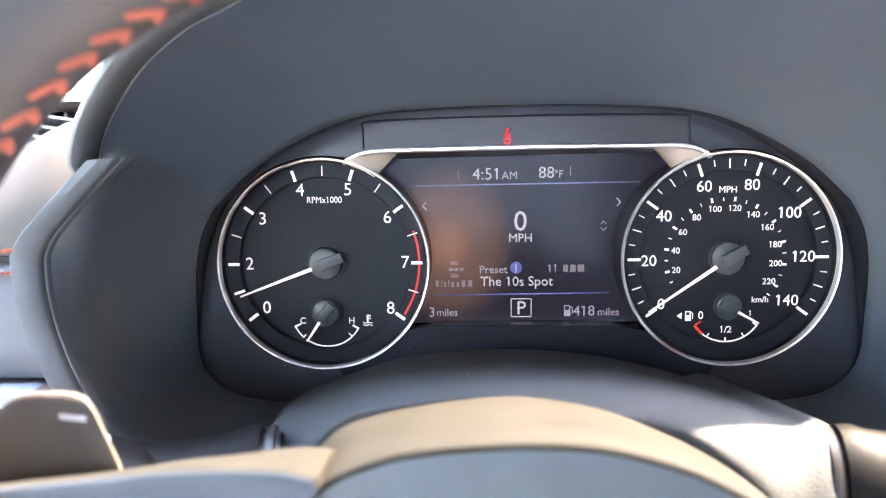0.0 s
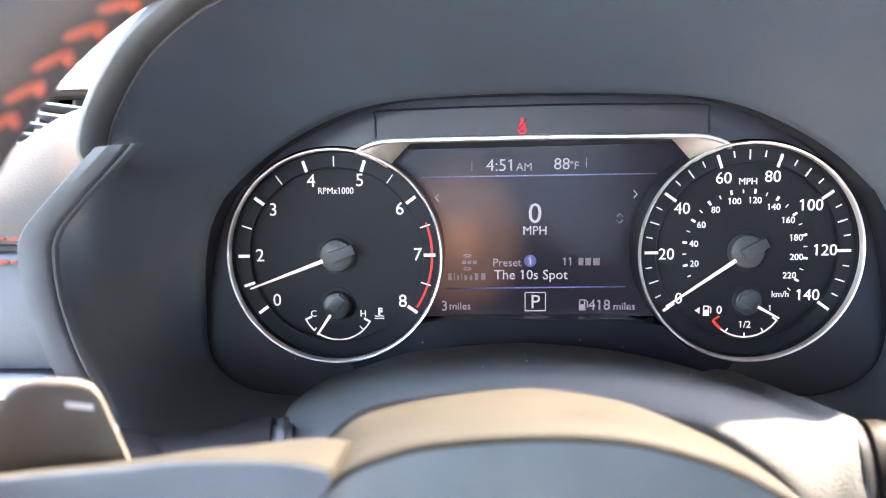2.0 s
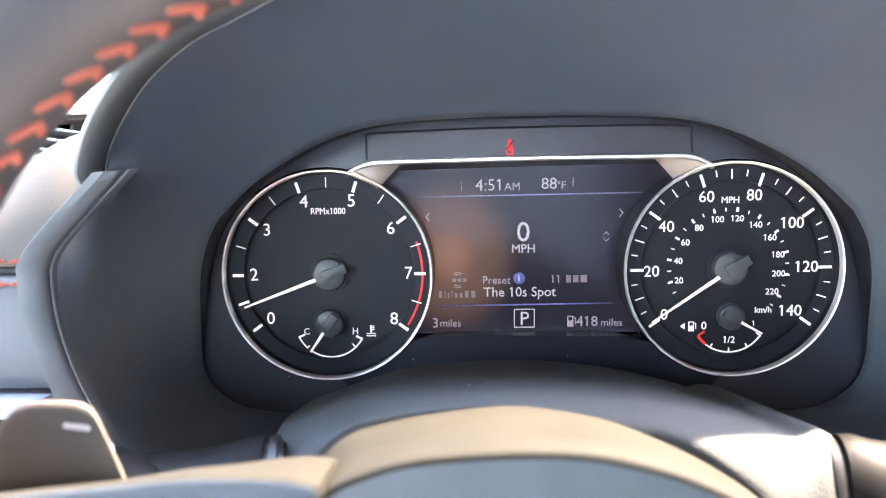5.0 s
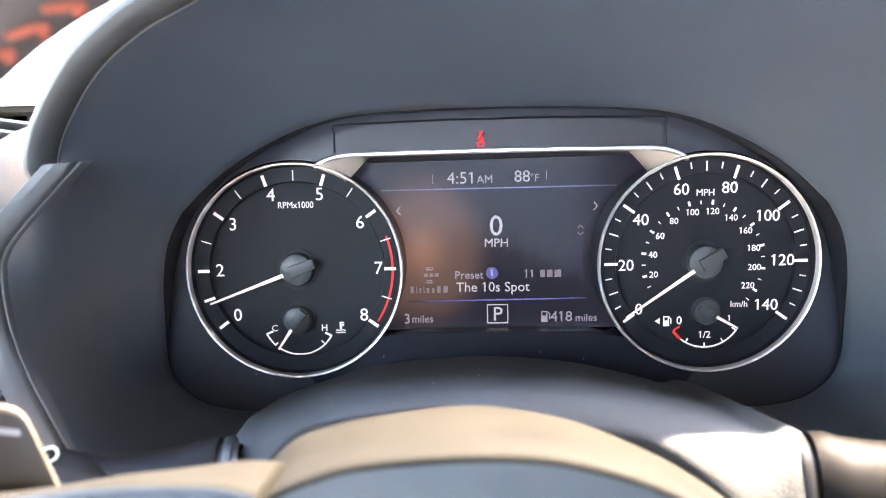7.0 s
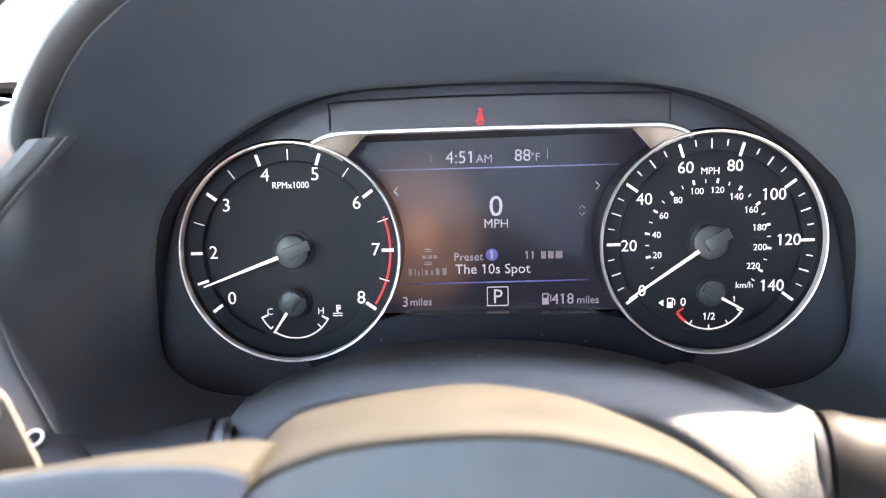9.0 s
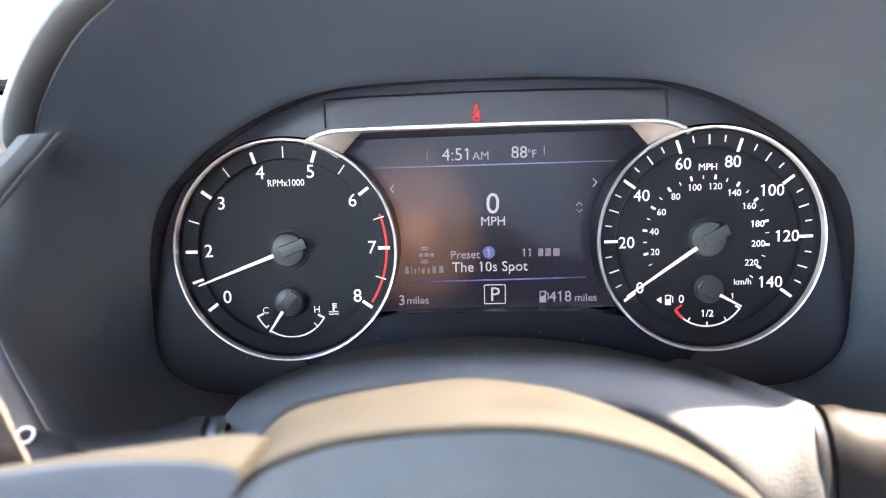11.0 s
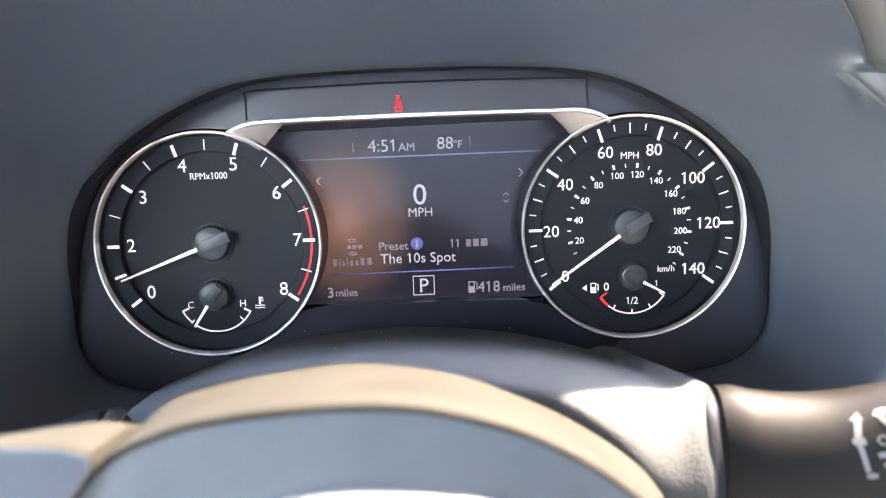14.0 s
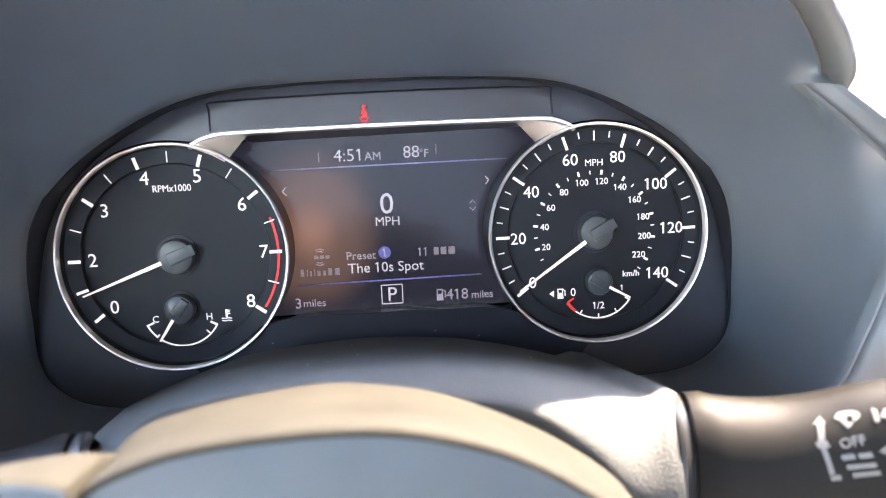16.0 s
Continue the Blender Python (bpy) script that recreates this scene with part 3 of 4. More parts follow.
show("4:51", -0.0192, 0.9970, 0.0066, M_PIX, -0.01)
show("AM", -0.0063, 0.9960, 0.0044, M_PIXGREY)
show("88", 0.0143, 0.9974, 0.0064, M_PIX, -0.01)
show("°F", 0.0211, 0.9965, 0.0042, M_PIXGREY)
for x, z in ((-0.0351, 0.9966), (0.0277, 0.9980)):
    bar(x, z - 0.0026, x, z + 0.0026, DY, 0.0003, M_PIXGREY, screen, "divider")
show("0", -0.0003, 0.9703, 0.0112, M_PIX)
show("MPH", -0.0003, 0.9607, 0.0048, M_PIX)
for x0, z0, s in ((-0.0545, 0.9793, -1), (0.0546, 0.9803, 1)):
    for up in (-1, 1):
        bar(x0 - s * 0.0010, z0 + up * 0.0022, x0 + s * 0.0010, z0, DY, 0.0005, M_PIX, screen, "chevron")
for up in (-1, 1):
    for s in (-1, 1):
        bar(0.0463 + s * 0.0016, 0.9670 + up * 0.0010, 0.0463, 0.9670 + up * 0.0027, DY, 0.0004, M_PIXGREY, screen, "arrow")
for z, x0, x1 in ((0.9911, -0.064, 0.066), (0.9284, -0.050, 0.050)):
    bar(x0, z - 0.0004, x1, z + 0.0004, DY, 0.0007, M_RULE, screen, "blue_line")
show("Preset", -0.0158, 0.9427, 0.0044, M_PIXGREY)
part("preset_dot", disc(-0.0029, 0.9436, 0.0034, DY, 0.0003, 32), M_PIXBLUE, screen)
lettering("reading", "1", -0.0029, DY - 0.0004, 0.9436, 0.0042, M_PIX, screen)
show("11", 0.0179, 0.9431, 0.0044, M_PIXGREY)
show("The 10s Spot", -0.0026, 0.9350, 0.0054, M_PIX, 0.0)
# station badge and service name as plain shapes
for i in range(3):
    bar(-0.0410 + 0.0030 * i, 0.9429, -0.0388 + 0.0030 * i, 0.9429, DY, 0.0018, M_PIXDIM, screen, "badge_bar")
for s in (-1, 1):
    for k in range(2):
        arc_band(-0.0380, 0.9429 + s * 0.0006, 0.0024 + 0.0012 * k, 0.0028 + 0.0012 * k, 90 * s - 38, 90 * s + 38, DY, M_PIXGREY, screen, "badge_arc", 10)
x = -0.0488
for wide, tall in ((0.0022, 0.0042), (0.0006, 0.0042), (0.0012, 0.0030), (0.0006, 0.0042), (0.0020, 0.0030), (0.0017, 0.0030), (0.0025, 0.0042), (0.0030, 0.0042)):
    bar(x, 0.9326 + tall / 2, x + 0.8 * wide, 0.9326 + tall / 2, DY, 0.9 * tall, M_PIXDIM, screen, "name_bar")
    x += wide + 0.0011
for x, wide in ((0.0240, 0.0026), (0.0278, 0.0030), (0.0320, 0.0036)):
    bar(x, 0.9430, x + wide, 0.9430, DY, 0.0040, M_PIXDIM, screen, "name_bar")
show("3", -0.0511, 0.9182, 0.0056, M_PIXGREY)
show("miles", -0.0424, 0.9180, 0.0042, M_PIXGREY)
show("P", 0.0, 0.9204, 0.0078, M_PIX)
for a, b in (((-0.0057, 0.9152), (0.0057, 0.9152)), ((0.0057, 0.9152), (0.0057, 0.9256)), ((0.0057, 0.9256), (-0.0057, 0.9256)), ((-0.0057, 0.9256), (-0.0057, 0.9152))):
    bar(*a, *b, DY, 0.0005, M_PIX, screen, "box_line")
show("418", 0.0358, 0.9185, 0.0058, M_PIXGREY)
show("miles", 0.0496, 0.9177, 0.0042, M_PIXGREY)


def pump(x, z, s, y, mat, parent):
    """A small fuel pump sign."""
    bar(x - 0.30 * s, z - 0.5 * s, x - 0.30 * s, z + 0.5 * s, y, 0.10 * s, mat, parent, "pump_line")
    bar(x + 0.20 * s, z - 0.5 * s, x + 0.20 * s, z + 0.5 * s, y, 0.10 * s, mat, parent, "pump_line")
    bar(x - 0.36 * s, z - 0.5 * s, x + 0.28 * s, z - 0.5 * s, y, 0.12 * s, mat, parent, "pump_line")
    bar(x - 0.30 * s, z + 0.47 * s, x + 0.20 * s, z + 0.47 * s, y, 0.10 * s, mat, parent, "pump_line")
    bar(x - 0.05 * s, z - 0.48 * s, x - 0.05 * s, z + 0.05 * s, y, 0.42 * s, mat, parent, "pump_body")
    bar(x + 0.46 * s, z - 0.3 * s, x + 0.46 * s, z + 0.3 * s, y, 0.09 * s, mat, parent, "pump_hose")
    bar(x + 0.30 * s, z + 0.42 * s, x + 0.46 * s, z + 0.26 * s, y, 0.09 * s, mat, parent, "pump_hose")


pump(0.0265, 0.9186, 0.0058, DY, M_PIXGREY, screen)

# belt warning sign on the tell-tale strip
warn = part("belt_sign", disc(-0.0089, 1.0206, 0.0010, PLATE - 0.0009, 0.0004, 20), M_WARN, cluster, "lit red seat belt warning sign")
BX, BZ, BY = -0.0089, 1.0167, PLATE - 0.0008
part("belt_body", slab([(BX - 0.0011, BY, BZ + 0.0026), (BX + 0.0011, BY, BZ + 0.0026), (BX + 0.0017, BY, BZ - 0.0004), (BX + 0.0012, BY, BZ - 0.0014), (BX - 0.0012, BY, BZ - 0.0014), (BX - 0.0017, BY, BZ - 0.0004)], 0.0004), M_WARN, warn, smooth=0)
bar(BX - 0.0022, BZ - 0.0010, BX - 0.0010, BZ - 0.0030, BY, 0.0006, M_WARN, warn, "belt_line")
bar(BX + 0.0022, BZ - 0.0010, BX + 0.0010, BZ - 0.0030, BY, 0.0006, M_WARN, warn, "belt_line")
bar(BX - 0.0016, BZ - 0.0031, BX + 0.0016, BZ - 0.0031, BY, 0.0007, M_WARN, warn, "belt_line")
bar(BX - 0.0016, BZ - 0.0006, BX + 0.0018, BZ + 0.0040, BY - 0.0003, 0.0004, M_GLOSSBLACK, warn, "belt_slash")


# dials
YD = 0.0035  # depth of the sunk inner face


def dial(c, name, label):
    cx, cz = c
    face = part(name, disc(cx, cz, 0.850 * R, YD, 0.003, 96), M_DIAL, cluster, label)
    part("tick_ring", lathe(cx, cz, [(0.958 * R, 0.0), (0.822 * R, 0.0), (0.815 * R, 0.0006), (0.815 * R, 0.0016), (0.838 * R, YD + 0.0005)], 96), M_DIAL, face, "raised black ring that carries the ticks")
    part("chrome_ring", lathe(cx, cz, [(1.002 * R, -0.0052), (1.000 * R, -0.0066), (0.992 * R, -0.0073), (0.980 * R, -0.0070), (0.972 * R, -0.0058), (0.970 * R, -0.0034)], 128), M_CHROME, face, "bright silver ring")
    part("ring_side", lathe(cx, cz, [(1.001 * R, 0.018), (1.001 * R, -0.0052)], 96), M_DIALRING, face)
    part("ring_wall", lathe(cx, cz, [(0.970 * R, -0.0034), (0.964 * R, -0.0020), (0.957 * R, 0.0002)], 96), M_DIALRING, face)
    return face


def tick(c, a, r0, r1, wide, parent, mat=M_WHITE, y=-0.0006, name="tick"):
    cs, sn = math.cos(radians(a)), math.sin(radians(a))
    bar(c[0] + r0 * R * cs, c[1] + r0 * R * sn, c[0] + r1 * R * cs, c[1] + r1 * R * sn, y, wide * R, mat, parent, name)


def cap(c, r, face, a, tail):
    """The domed needle hub with its raised tail bar."""
    cx, cz = c
    hub = part("needle_hub", lathe(cx, cz, [(r * 1.02, YD), (r, -0.0004), (r * 0.94, -0.0018), (r * 0.80, -0.0024), (r * 0.4, -0.0028), (0.0001, -0.0029)], 48), M_CAP, face, "domed grey needle hub")
    # flat black ring laid on the face round the hub
    part("hub_dark_ring", lathe(cx, cz, [(r * 1.24, YD - 0.0001), (r * 1.22, YD - 0.0003), (r * 0.9, YD - 0.0003)], 48), M_VISOR, hub, "flat black ring round the hub")
    cs, sn = math.cos(radians(a)), math.sin(radians(a))
    px, pz = -sn, cs
    w = r * 0.36
    q = [(-0.35 * r, w), (-0.35 * r, -w), (tail, -w * 0.85), (tail, w * 0.85)]
    part("needle_tail", slab([(cx + u * cs + v * px, -0.0042, cz + u * sn + v * pz) for u, v in q], 0.0040, bevel=0.0005), M_CAP, hub, smooth=30)
    return hub


def needle(c, a, r0, r1, w0, w1, parent, y=-0.0028):
    cs, sn = math.cos(radians(a)), math.sin(radians(a))
    b = bar(c[0] + r0 * R * cs, c[1] + r0 * R * sn, c[0] + r1 * R * cs, c[1] + r1 * R * sn, y, w0 * R, M_NEEDLE, parent, "needle", 0.0008, w1 * R)
    return tagged(b, "lit white pointer")


def print_on(c, name, text, u, v, capital, parent):
    """White print on the sunk face, at u, v dial radii from the centre."""
    return lettering(name, text, c[0] + u * R, YD - 0.0003, c[1] + v * R, capital * R, M_WHITE, parent, "", 0.0)


tach = dial(TACH, "tachometer", "black tachometer dial with white marks")


def tach_angle(v):
    return 216 - 18 * v if v < 2 else 180 - 36 * (v - 2)


for v in range(9):
    tick(TACH, tach_angle(v), 0.818, 0.925, 0.028 if v != 1 else 0.024, tach)
for v in (2.5, 3.5, 4.5, 5.5, 6.5, 7.5):
    tick(TACH, tach_angle(v), 0.828, 0.925, 0.0100, tach)
arc_band(*TACH, 0.885 * R, 0.905 * R, 20, -33.5, -0.0005, M_RED, tach, "red_zone")
for v, r in ((0, 0.731), (2, 0.738), (3, 0.735), (4, 0.735), (5, 0.735), (6, 0.736), (7, 0.756), (8, 0.752)):
    a = radians(tach_angle(v))
    print_on(TACH, "numeral", str(v), r * math.cos(a), r * math.sin(a), 0.118, tach)
lettering("legend", "RPMx1000", TACH[0], YD - 0.0003, TACH[1] + 0.602 * R, 0.060 * R, M_WHITE, tach, "", 0.0, stretch=0.9)
cap(TACH, 0.156 * R, tach, 21, 0.185 * R)
needle(TACH, 200.6, 0.13, 0.870, 0.036, 0.014, tach)
TC = (TACH[0] - 0.010 * R, TACH[1] - 0.475 * R)
cap(TC, 0.132 * R, tach, 52, 0.11 * R)
needle(TC, 236, 0.10, 0.325, 0.028, 0.016, tach)
for a0, a1 in ((205, 227), (233, 331)):
    arc_band(*TC, 0.337 * R, 0.350 * R, a0, a1, YD - 0.0003, M_WHITE, tach, "scale_arc")
for a, r0, w in ((205, 0.280, 0.018), (331, 0.280, 0.018), (314, 0.295, 0.010), (227, 0.312, 0.012)):
    tick(TC, a, r0, 0.350, w, tach, y=YD - 0.0004)
print_on(TACH, "numeral", "C", -0.245, -0.563, 0.061, tach)
print_on(TACH, "numeral", "H", 0.229, -0.563, 0.061, tach)
GX, GZ, GY = TACH[0] + 0.382 * R, TACH[1] - 0.560 * R, YD - 0.0004
bar(GX, GZ - 0.02 * R, GX, GZ + 0.05 * R, GY, 0.016 * R, M_WHITE, tach, "thermo_line")
for k in range(3):
    bar(GX, GZ + (0.012 + 0.016 * k) * R, GX + 0.032 * R, GZ + (0.012 + 0.016 * k) * R, GY, 0.007 * R, M_WHITE, tach, "thermo_line")
for k in range(2):
    for s in range(3):
        bar(GX + (-0.045 + 0.03 * s) * R, GZ - (0.026 + 0.022 * k + 0.006 * (s % 2)) * R, GX + (-0.015 + 0.03 * s) * R, GZ - (0.032 + 0.022 * k - 0.006 * (s % 2)) * R, GY, 0.008 * R, M_WHITE, tach, "wave_line")

speed = dial(SPEED, "speedometer", "black speedometer dial with white marks")


def mph(v):
    return 216.4 - 1.8 * v


for v in range(0, 141, 5):
    a = mph(v)
    if v % 20 == 0:
        tick(SPEED, a, 0.800, 0.922, 0.0245, speed)
    elif v % 10 == 0:
        tick(SPEED, a, 0.835, 0.922, 0.012, speed)
    else:
        tick(SPEED, a, 0.864, 0.922, 0.011, speed)
for v, r in ((0, 0.742), (20, 0.720), (40, 0.708), (60, 0.706), (80, 0.713), (100, 0.704), (120, 0.711), (140, 0.706)):
    a = radians(mph(v) + (1.6 if 0 < v < 60 else 0.0))
    print_on(SPEED, "numeral", str(v), r * math.cos(a) + 0.010, r * math.sin(a), 0.104, speed)
print_on(SPEED, "legend", "MPH", 0.006, 0.637, 0.060, speed)
for v in range(10, 231, 10):
    a = 216.4 - 1.1187 * v
    tick(SPEED, a, 0.530, 0.572 if v % 20 == 0 else 0.563, 0.020 if v % 20 == 0 else 0.009, speed, y=YD - 0.0004)
for v in range(20, 221, 20):
    a = radians(216.4 - 1.1187 * v)
    r = 0.470 - 0.008 * math.cos(a)
    print_on(SPEED, "numeral", str(v), r * math.cos(a) + 0.010, r * math.sin(a), 0.058, speed)
print_on(SPEED, "legend", "km/h", 0.336, -0.403, 0.056, speed)
cap(SPEED, 0.158 * R, speed, 30, 0.185 * R)
needle(SPEED, 214.6, 0.13, 0.880, 0.034, 0.014, speed)
FC = (SPEED[0] + 0.024 * R, SPEED[1] - 0.460 * R)
cap(FC, 0.122 * R, speed, 148, 0.10 * R)
needle(FC, -29, 0.09, 0.310, 0.027, 0.015, speed)
arc_band(*FC, 0.342 * R, 0.355 * R, 231, 327, YD - 0.0003, M_WHITE, speed, "scale_arc")
arc_band(*FC, 0.334 * R, 0.360 * R, 213, 231, YD - 0.0004, M_RED, speed, "red_zone")
tick(FC, 213, 0.275, 0.345, 0.016, speed, M_RED, y=YD - 0.0005)
for a in (240, 270, 300):
    tick(FC, a, 0.308, 0.350, 0.012, speed, y=YD - 0.0004)
tick(FC, 327, 0.300, 0.355, 0.014, speed, y=YD - 0.0004)
print_on(SPEED, "numeral", "0", -0.212, -0.551, 0.074, speed)
print_on(SPEED, "numeral", "1", 0.250, -0.534, 0.052, speed)
print_on(SPEED, "numeral", "1/2", 0.024, -0.689, 0.064, speed)
pump(SPEED[0] - 0.328 * R, SPEED[1] - 0.557 * R, 0.086 * R, YD - 0.0004, M_WHITE, speed)
part("fuel_arrow", slab([(SPEED[0] - 0.437 * R, YD - 0.0004, SPEED[1] - 0.557 * R), (SPEED[0] - 0.392 * R, YD - 0.0004, SPEED[1] - 0.527 * R), (SPEED[0] - 0.392 * R, YD - 0.0004, SPEED[1] - 0.587 * R)], 0.0003), M_WHITE, speed, smooth=0)

# glossy dark apron below the display, between the dials
ap = around(TACH, 1.006 * R, -84, -42, 20, 0) + [(-0.0640, 0, 0.9135), (-0.0570, 0, 0.9150), (-0.0480, 0, 0.9162), (0.0460, 0, 0.9156), (0.0570, 0, 0.9138), (0.0625, 0, 0.9128)] + around(SPEED, 1.006 * R, -138, -96, 20, 0)
ap += [(0.098, 0, 0.887), (0.06, 0, 0.883), (-0.06, 0, 0.883), (-0.098, 0, 0.887)]
part("apron", slab([(q[0], PLATE - 0.0012, q[2]) for q in ap], 0.001, bevel=0.0006), M_APRON, cluster, "dark apron below the display")

# ---- steering column shroud and stalks ----
shroud = thing("column_shroud", (XC, -0.1, 0.80), "dark grained plastic steering column shroud", "column shroud")
DROP_R = [(0.0, 0.0), (0.03, 0.0016), (0.055, 0.0048), (0.08, 0.0108), (0.092, 0.0146), (0.0975, 0.0148), (0.102, 0.0134), (0.1052, 0.0138), (0.1066, 0.0165), (0.1070, 0.030), (0.1070, 0.10)]
DROP_L = [(0.0, 0.0), (0.03, 0.0016), (0.055, 0.0044), (0.071, 0.0090), (0.089, 0.0150), (0.098, 0.0185), (0.1040, 0.0232), (0.1065, 0.0300), (0.1070, 0.040), (0.1070, 0.10)]
prof = spline([(-x, 0, -d) for x, d in reversed(DROP_L)] + [(x, 0, -d) for x, d in DROP_R[1:]], 121)


def flare(x, y):
    """How far the cover falls away towards its front edge, most beside the stalks."""
    u = max(0.0, min(1.0, (-0.1495 - y) / 0.0225))
    return (0.55 * u ** 1.6 + 0.45 * (1 - math.sqrt(1 - u * u))) * float(np.interp(abs(x), [0.02, 0.03, 0.055, 0.0636, 0.072, 0.081, 0.0887, 0.10, 0.107], [0.0060, 0.0060, 0.0072, 0.0092, 0.0125, 0.0180, 0.0235, 0.0290, 0.0300]))


def reach(x):
    """The front edge stands further back in the middle than beside the stalks."""
    return float(np.interp(abs(x), [0.0, 0.045, 0.057, 0.066, 0.080], [0.72, 0.74, 0.80, 0.90, 1.0]))


def side(x, y):
    """The cover narrows towards its front on the left."""
    return x * (float(np.interp(y, [-0.150, -0.135, -0.12, -0.08], [0.805, 0.86, 0.93, 1.0])) if x < 0 else 1.0)


rows = []
for y, z, k in ((-0.020, 0.907, 0.97), (-0.045, 0.9128, 0.98), (-0.08, 0.918, 0.99), (-0.12, 0.9242, 1.0), (-0.135, 0.9265, 1.0), (-0.143, 0.9277, 1.0), (-0.149, 0.9284, 1.0), (-0.153, 0.9288, 0.99), (-0.157, 0.9290, 0.98), (-0.160, 0.9290, 0.973),
                (-0.163, 0.9290, 0.966), (-0.1655, 0.9290, 0.959), (-0.1678, 0.9290, 0.953), (-0.1696, 0.9288, 0.949), (-0.1710, 0.9286, 0.946), (-0.1718, 0.9280, 0.945), (-0.1722, 0.9265, 0.944), (-0.1724, 0.86, 0.94)):
    rows.append([Vector((XC + side(q.x, y) * k, -0.135 + (y + 0.135) * reach(q.x) if y < -0.135 else y, z + q.z - flare(q.x, y))) for q in prof])
part("upper_cover", loft(rows), M_SHROUD, shroud, "arched dark upper cover")
part("lower_cover", box(XC - 0.088, XC + 0.100, -0.170, -0.02, 0.74, 0.832, 0.01), M_SHROUD, shroud, "dark lower cover")


STALK_X = [0.0968, 0.105, 0.114, 0.1225, 0.1304, 0.138, 0.1455, 0.1527, 0.168, 0.215, 0.29]


def stalk_at(s, u):
    """Section of a stalk at u from its root (0) to its tip (1): centre and half sizes. s: 1 on the right, -1 on the left."""
    x = float(np.interp(u, [0.0, 0.4, 1.0], [0.0968, 0.168, 0.29]))
    val = lambda row: float(np.interp(x, STALK_X, row))
    return ((x if s > 0 else -0.0065 - x), val([-0.150, -0.1525, -0.1552, -0.1578, -0.1610, -0.1641, -0.1670, -0.1700, -0.176, -0.192, -0.215]),
            val([0.8845, 0.8855, 0.8866, 0.8877, 0.8888, 0.8900, 0.8914, 0.8927, 0.8955, 0.905, 0.918]) + (0.002 if s < 0 else 0.0),
            val([0.0210, 0.0208, 0.0206, 0.0204, 0.0202, 0.0198, 0.0194, 0.0191, 0.0185, 0.0165, 0.014]),
            val([0.0308, 0.0275, 0.0257, 0.0248, 0.0250, 0.0260, 0.0270, 0.0277, 0.0285, 0.0270, 0.024]) * (1.0 if s > 0 else float(np.interp(x, [0.0968, 0.131, 0.168], [0.93, 0.80, 0.84]))))


def stalk(name, s, label):
    ob = thing(name, (s * 0.11, -0.15, 0.86), label, "stalk")
    rows = []
    for i in range(41):
        x, y, z, hy, hz = stalk_at(s, i / 40)
        k = 0.94 if i == 0 else 1.0
        slant = 0.15 * s * max(0.0, 1 - i / 8)
        rows.append([(x + slant * hy * math.cos(a), y + k * hy * math.cos(a), z + k * hz * math.sin(a)) for a in (2 * math.pi * j / 40 for j in range(40))])
    part("lever", loft(rows, wrap=True, caps=True), M_STALK, ob, "black grained lever", smooth=50)
    x, y, z, hy, hz = stalk_at(s, 0)
    rows = [[(x - s * dx + 0.15 * s * hy * math.cos(a), y + hy * k * math.cos(a), z + hz * k * math.sin(a)) for a in (2 * math.pi * j / 40 for j in range(40))] for dx, k in ((-0.002, 0.84), (0.0018, 0.84), (0.0018, 0.92), (0.0036, 0.955), (0.0050, 0.945), (0.0052, 0.88), (0.0070, 0.86))]
    part("collar", loft(rows, wrap=True), M_COLLAR, ob, "smooth black collar in the shroud opening", smooth=30)
    return ob


wiper = stalk("wiper_stalk", 1, "black wiper stalk with white wiper symbols")
lights = stalk("light_stalk", -1, "black light stalk with a white ring mark")
# its grip is wider than the lever and ends towards the column in a slanted edge
rows = []
for i in range(25):
    run = (0.0, 0.0006, 0.002, 0.005)[i] if i < 4 else 0.005 + 0.0068 * (i - 3)
    x, y, z, hy, hz = stalk_at(-1, float(np.interp(0.135 + run, [0.0968, 0.168, 0.29], [0.0, 0.4, 1.0])))
    k = (0.97, 1.02, 1.045, 1.055)[i] if i < 4 else 1.055
    slant = 0.022 * max(0.0, 1 - run / 0.06)
    rows.append([(x - slant * math.cos(a), y + k * hy * math.cos(a), z + k * hz * math.sin(a)) for a in (2 * math.pi * j / 40 for j in range(40))])
part("grip", loft(rows, wrap=True, caps=True), M_STALK, lights, "black grip with a slanted edge", smooth=50)



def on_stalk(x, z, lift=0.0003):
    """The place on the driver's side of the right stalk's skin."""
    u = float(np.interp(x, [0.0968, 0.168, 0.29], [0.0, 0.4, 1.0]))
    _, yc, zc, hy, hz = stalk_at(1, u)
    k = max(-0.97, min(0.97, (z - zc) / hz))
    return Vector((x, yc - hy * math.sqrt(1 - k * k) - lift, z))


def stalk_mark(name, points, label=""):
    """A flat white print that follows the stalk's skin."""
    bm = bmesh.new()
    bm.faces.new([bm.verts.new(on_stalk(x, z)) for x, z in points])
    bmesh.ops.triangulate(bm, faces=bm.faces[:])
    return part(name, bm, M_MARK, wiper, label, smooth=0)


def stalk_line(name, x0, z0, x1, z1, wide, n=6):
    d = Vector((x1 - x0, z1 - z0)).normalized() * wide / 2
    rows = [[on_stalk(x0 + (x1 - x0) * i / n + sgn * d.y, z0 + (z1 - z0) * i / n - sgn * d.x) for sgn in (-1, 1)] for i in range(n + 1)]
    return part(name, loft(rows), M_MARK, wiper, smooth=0)


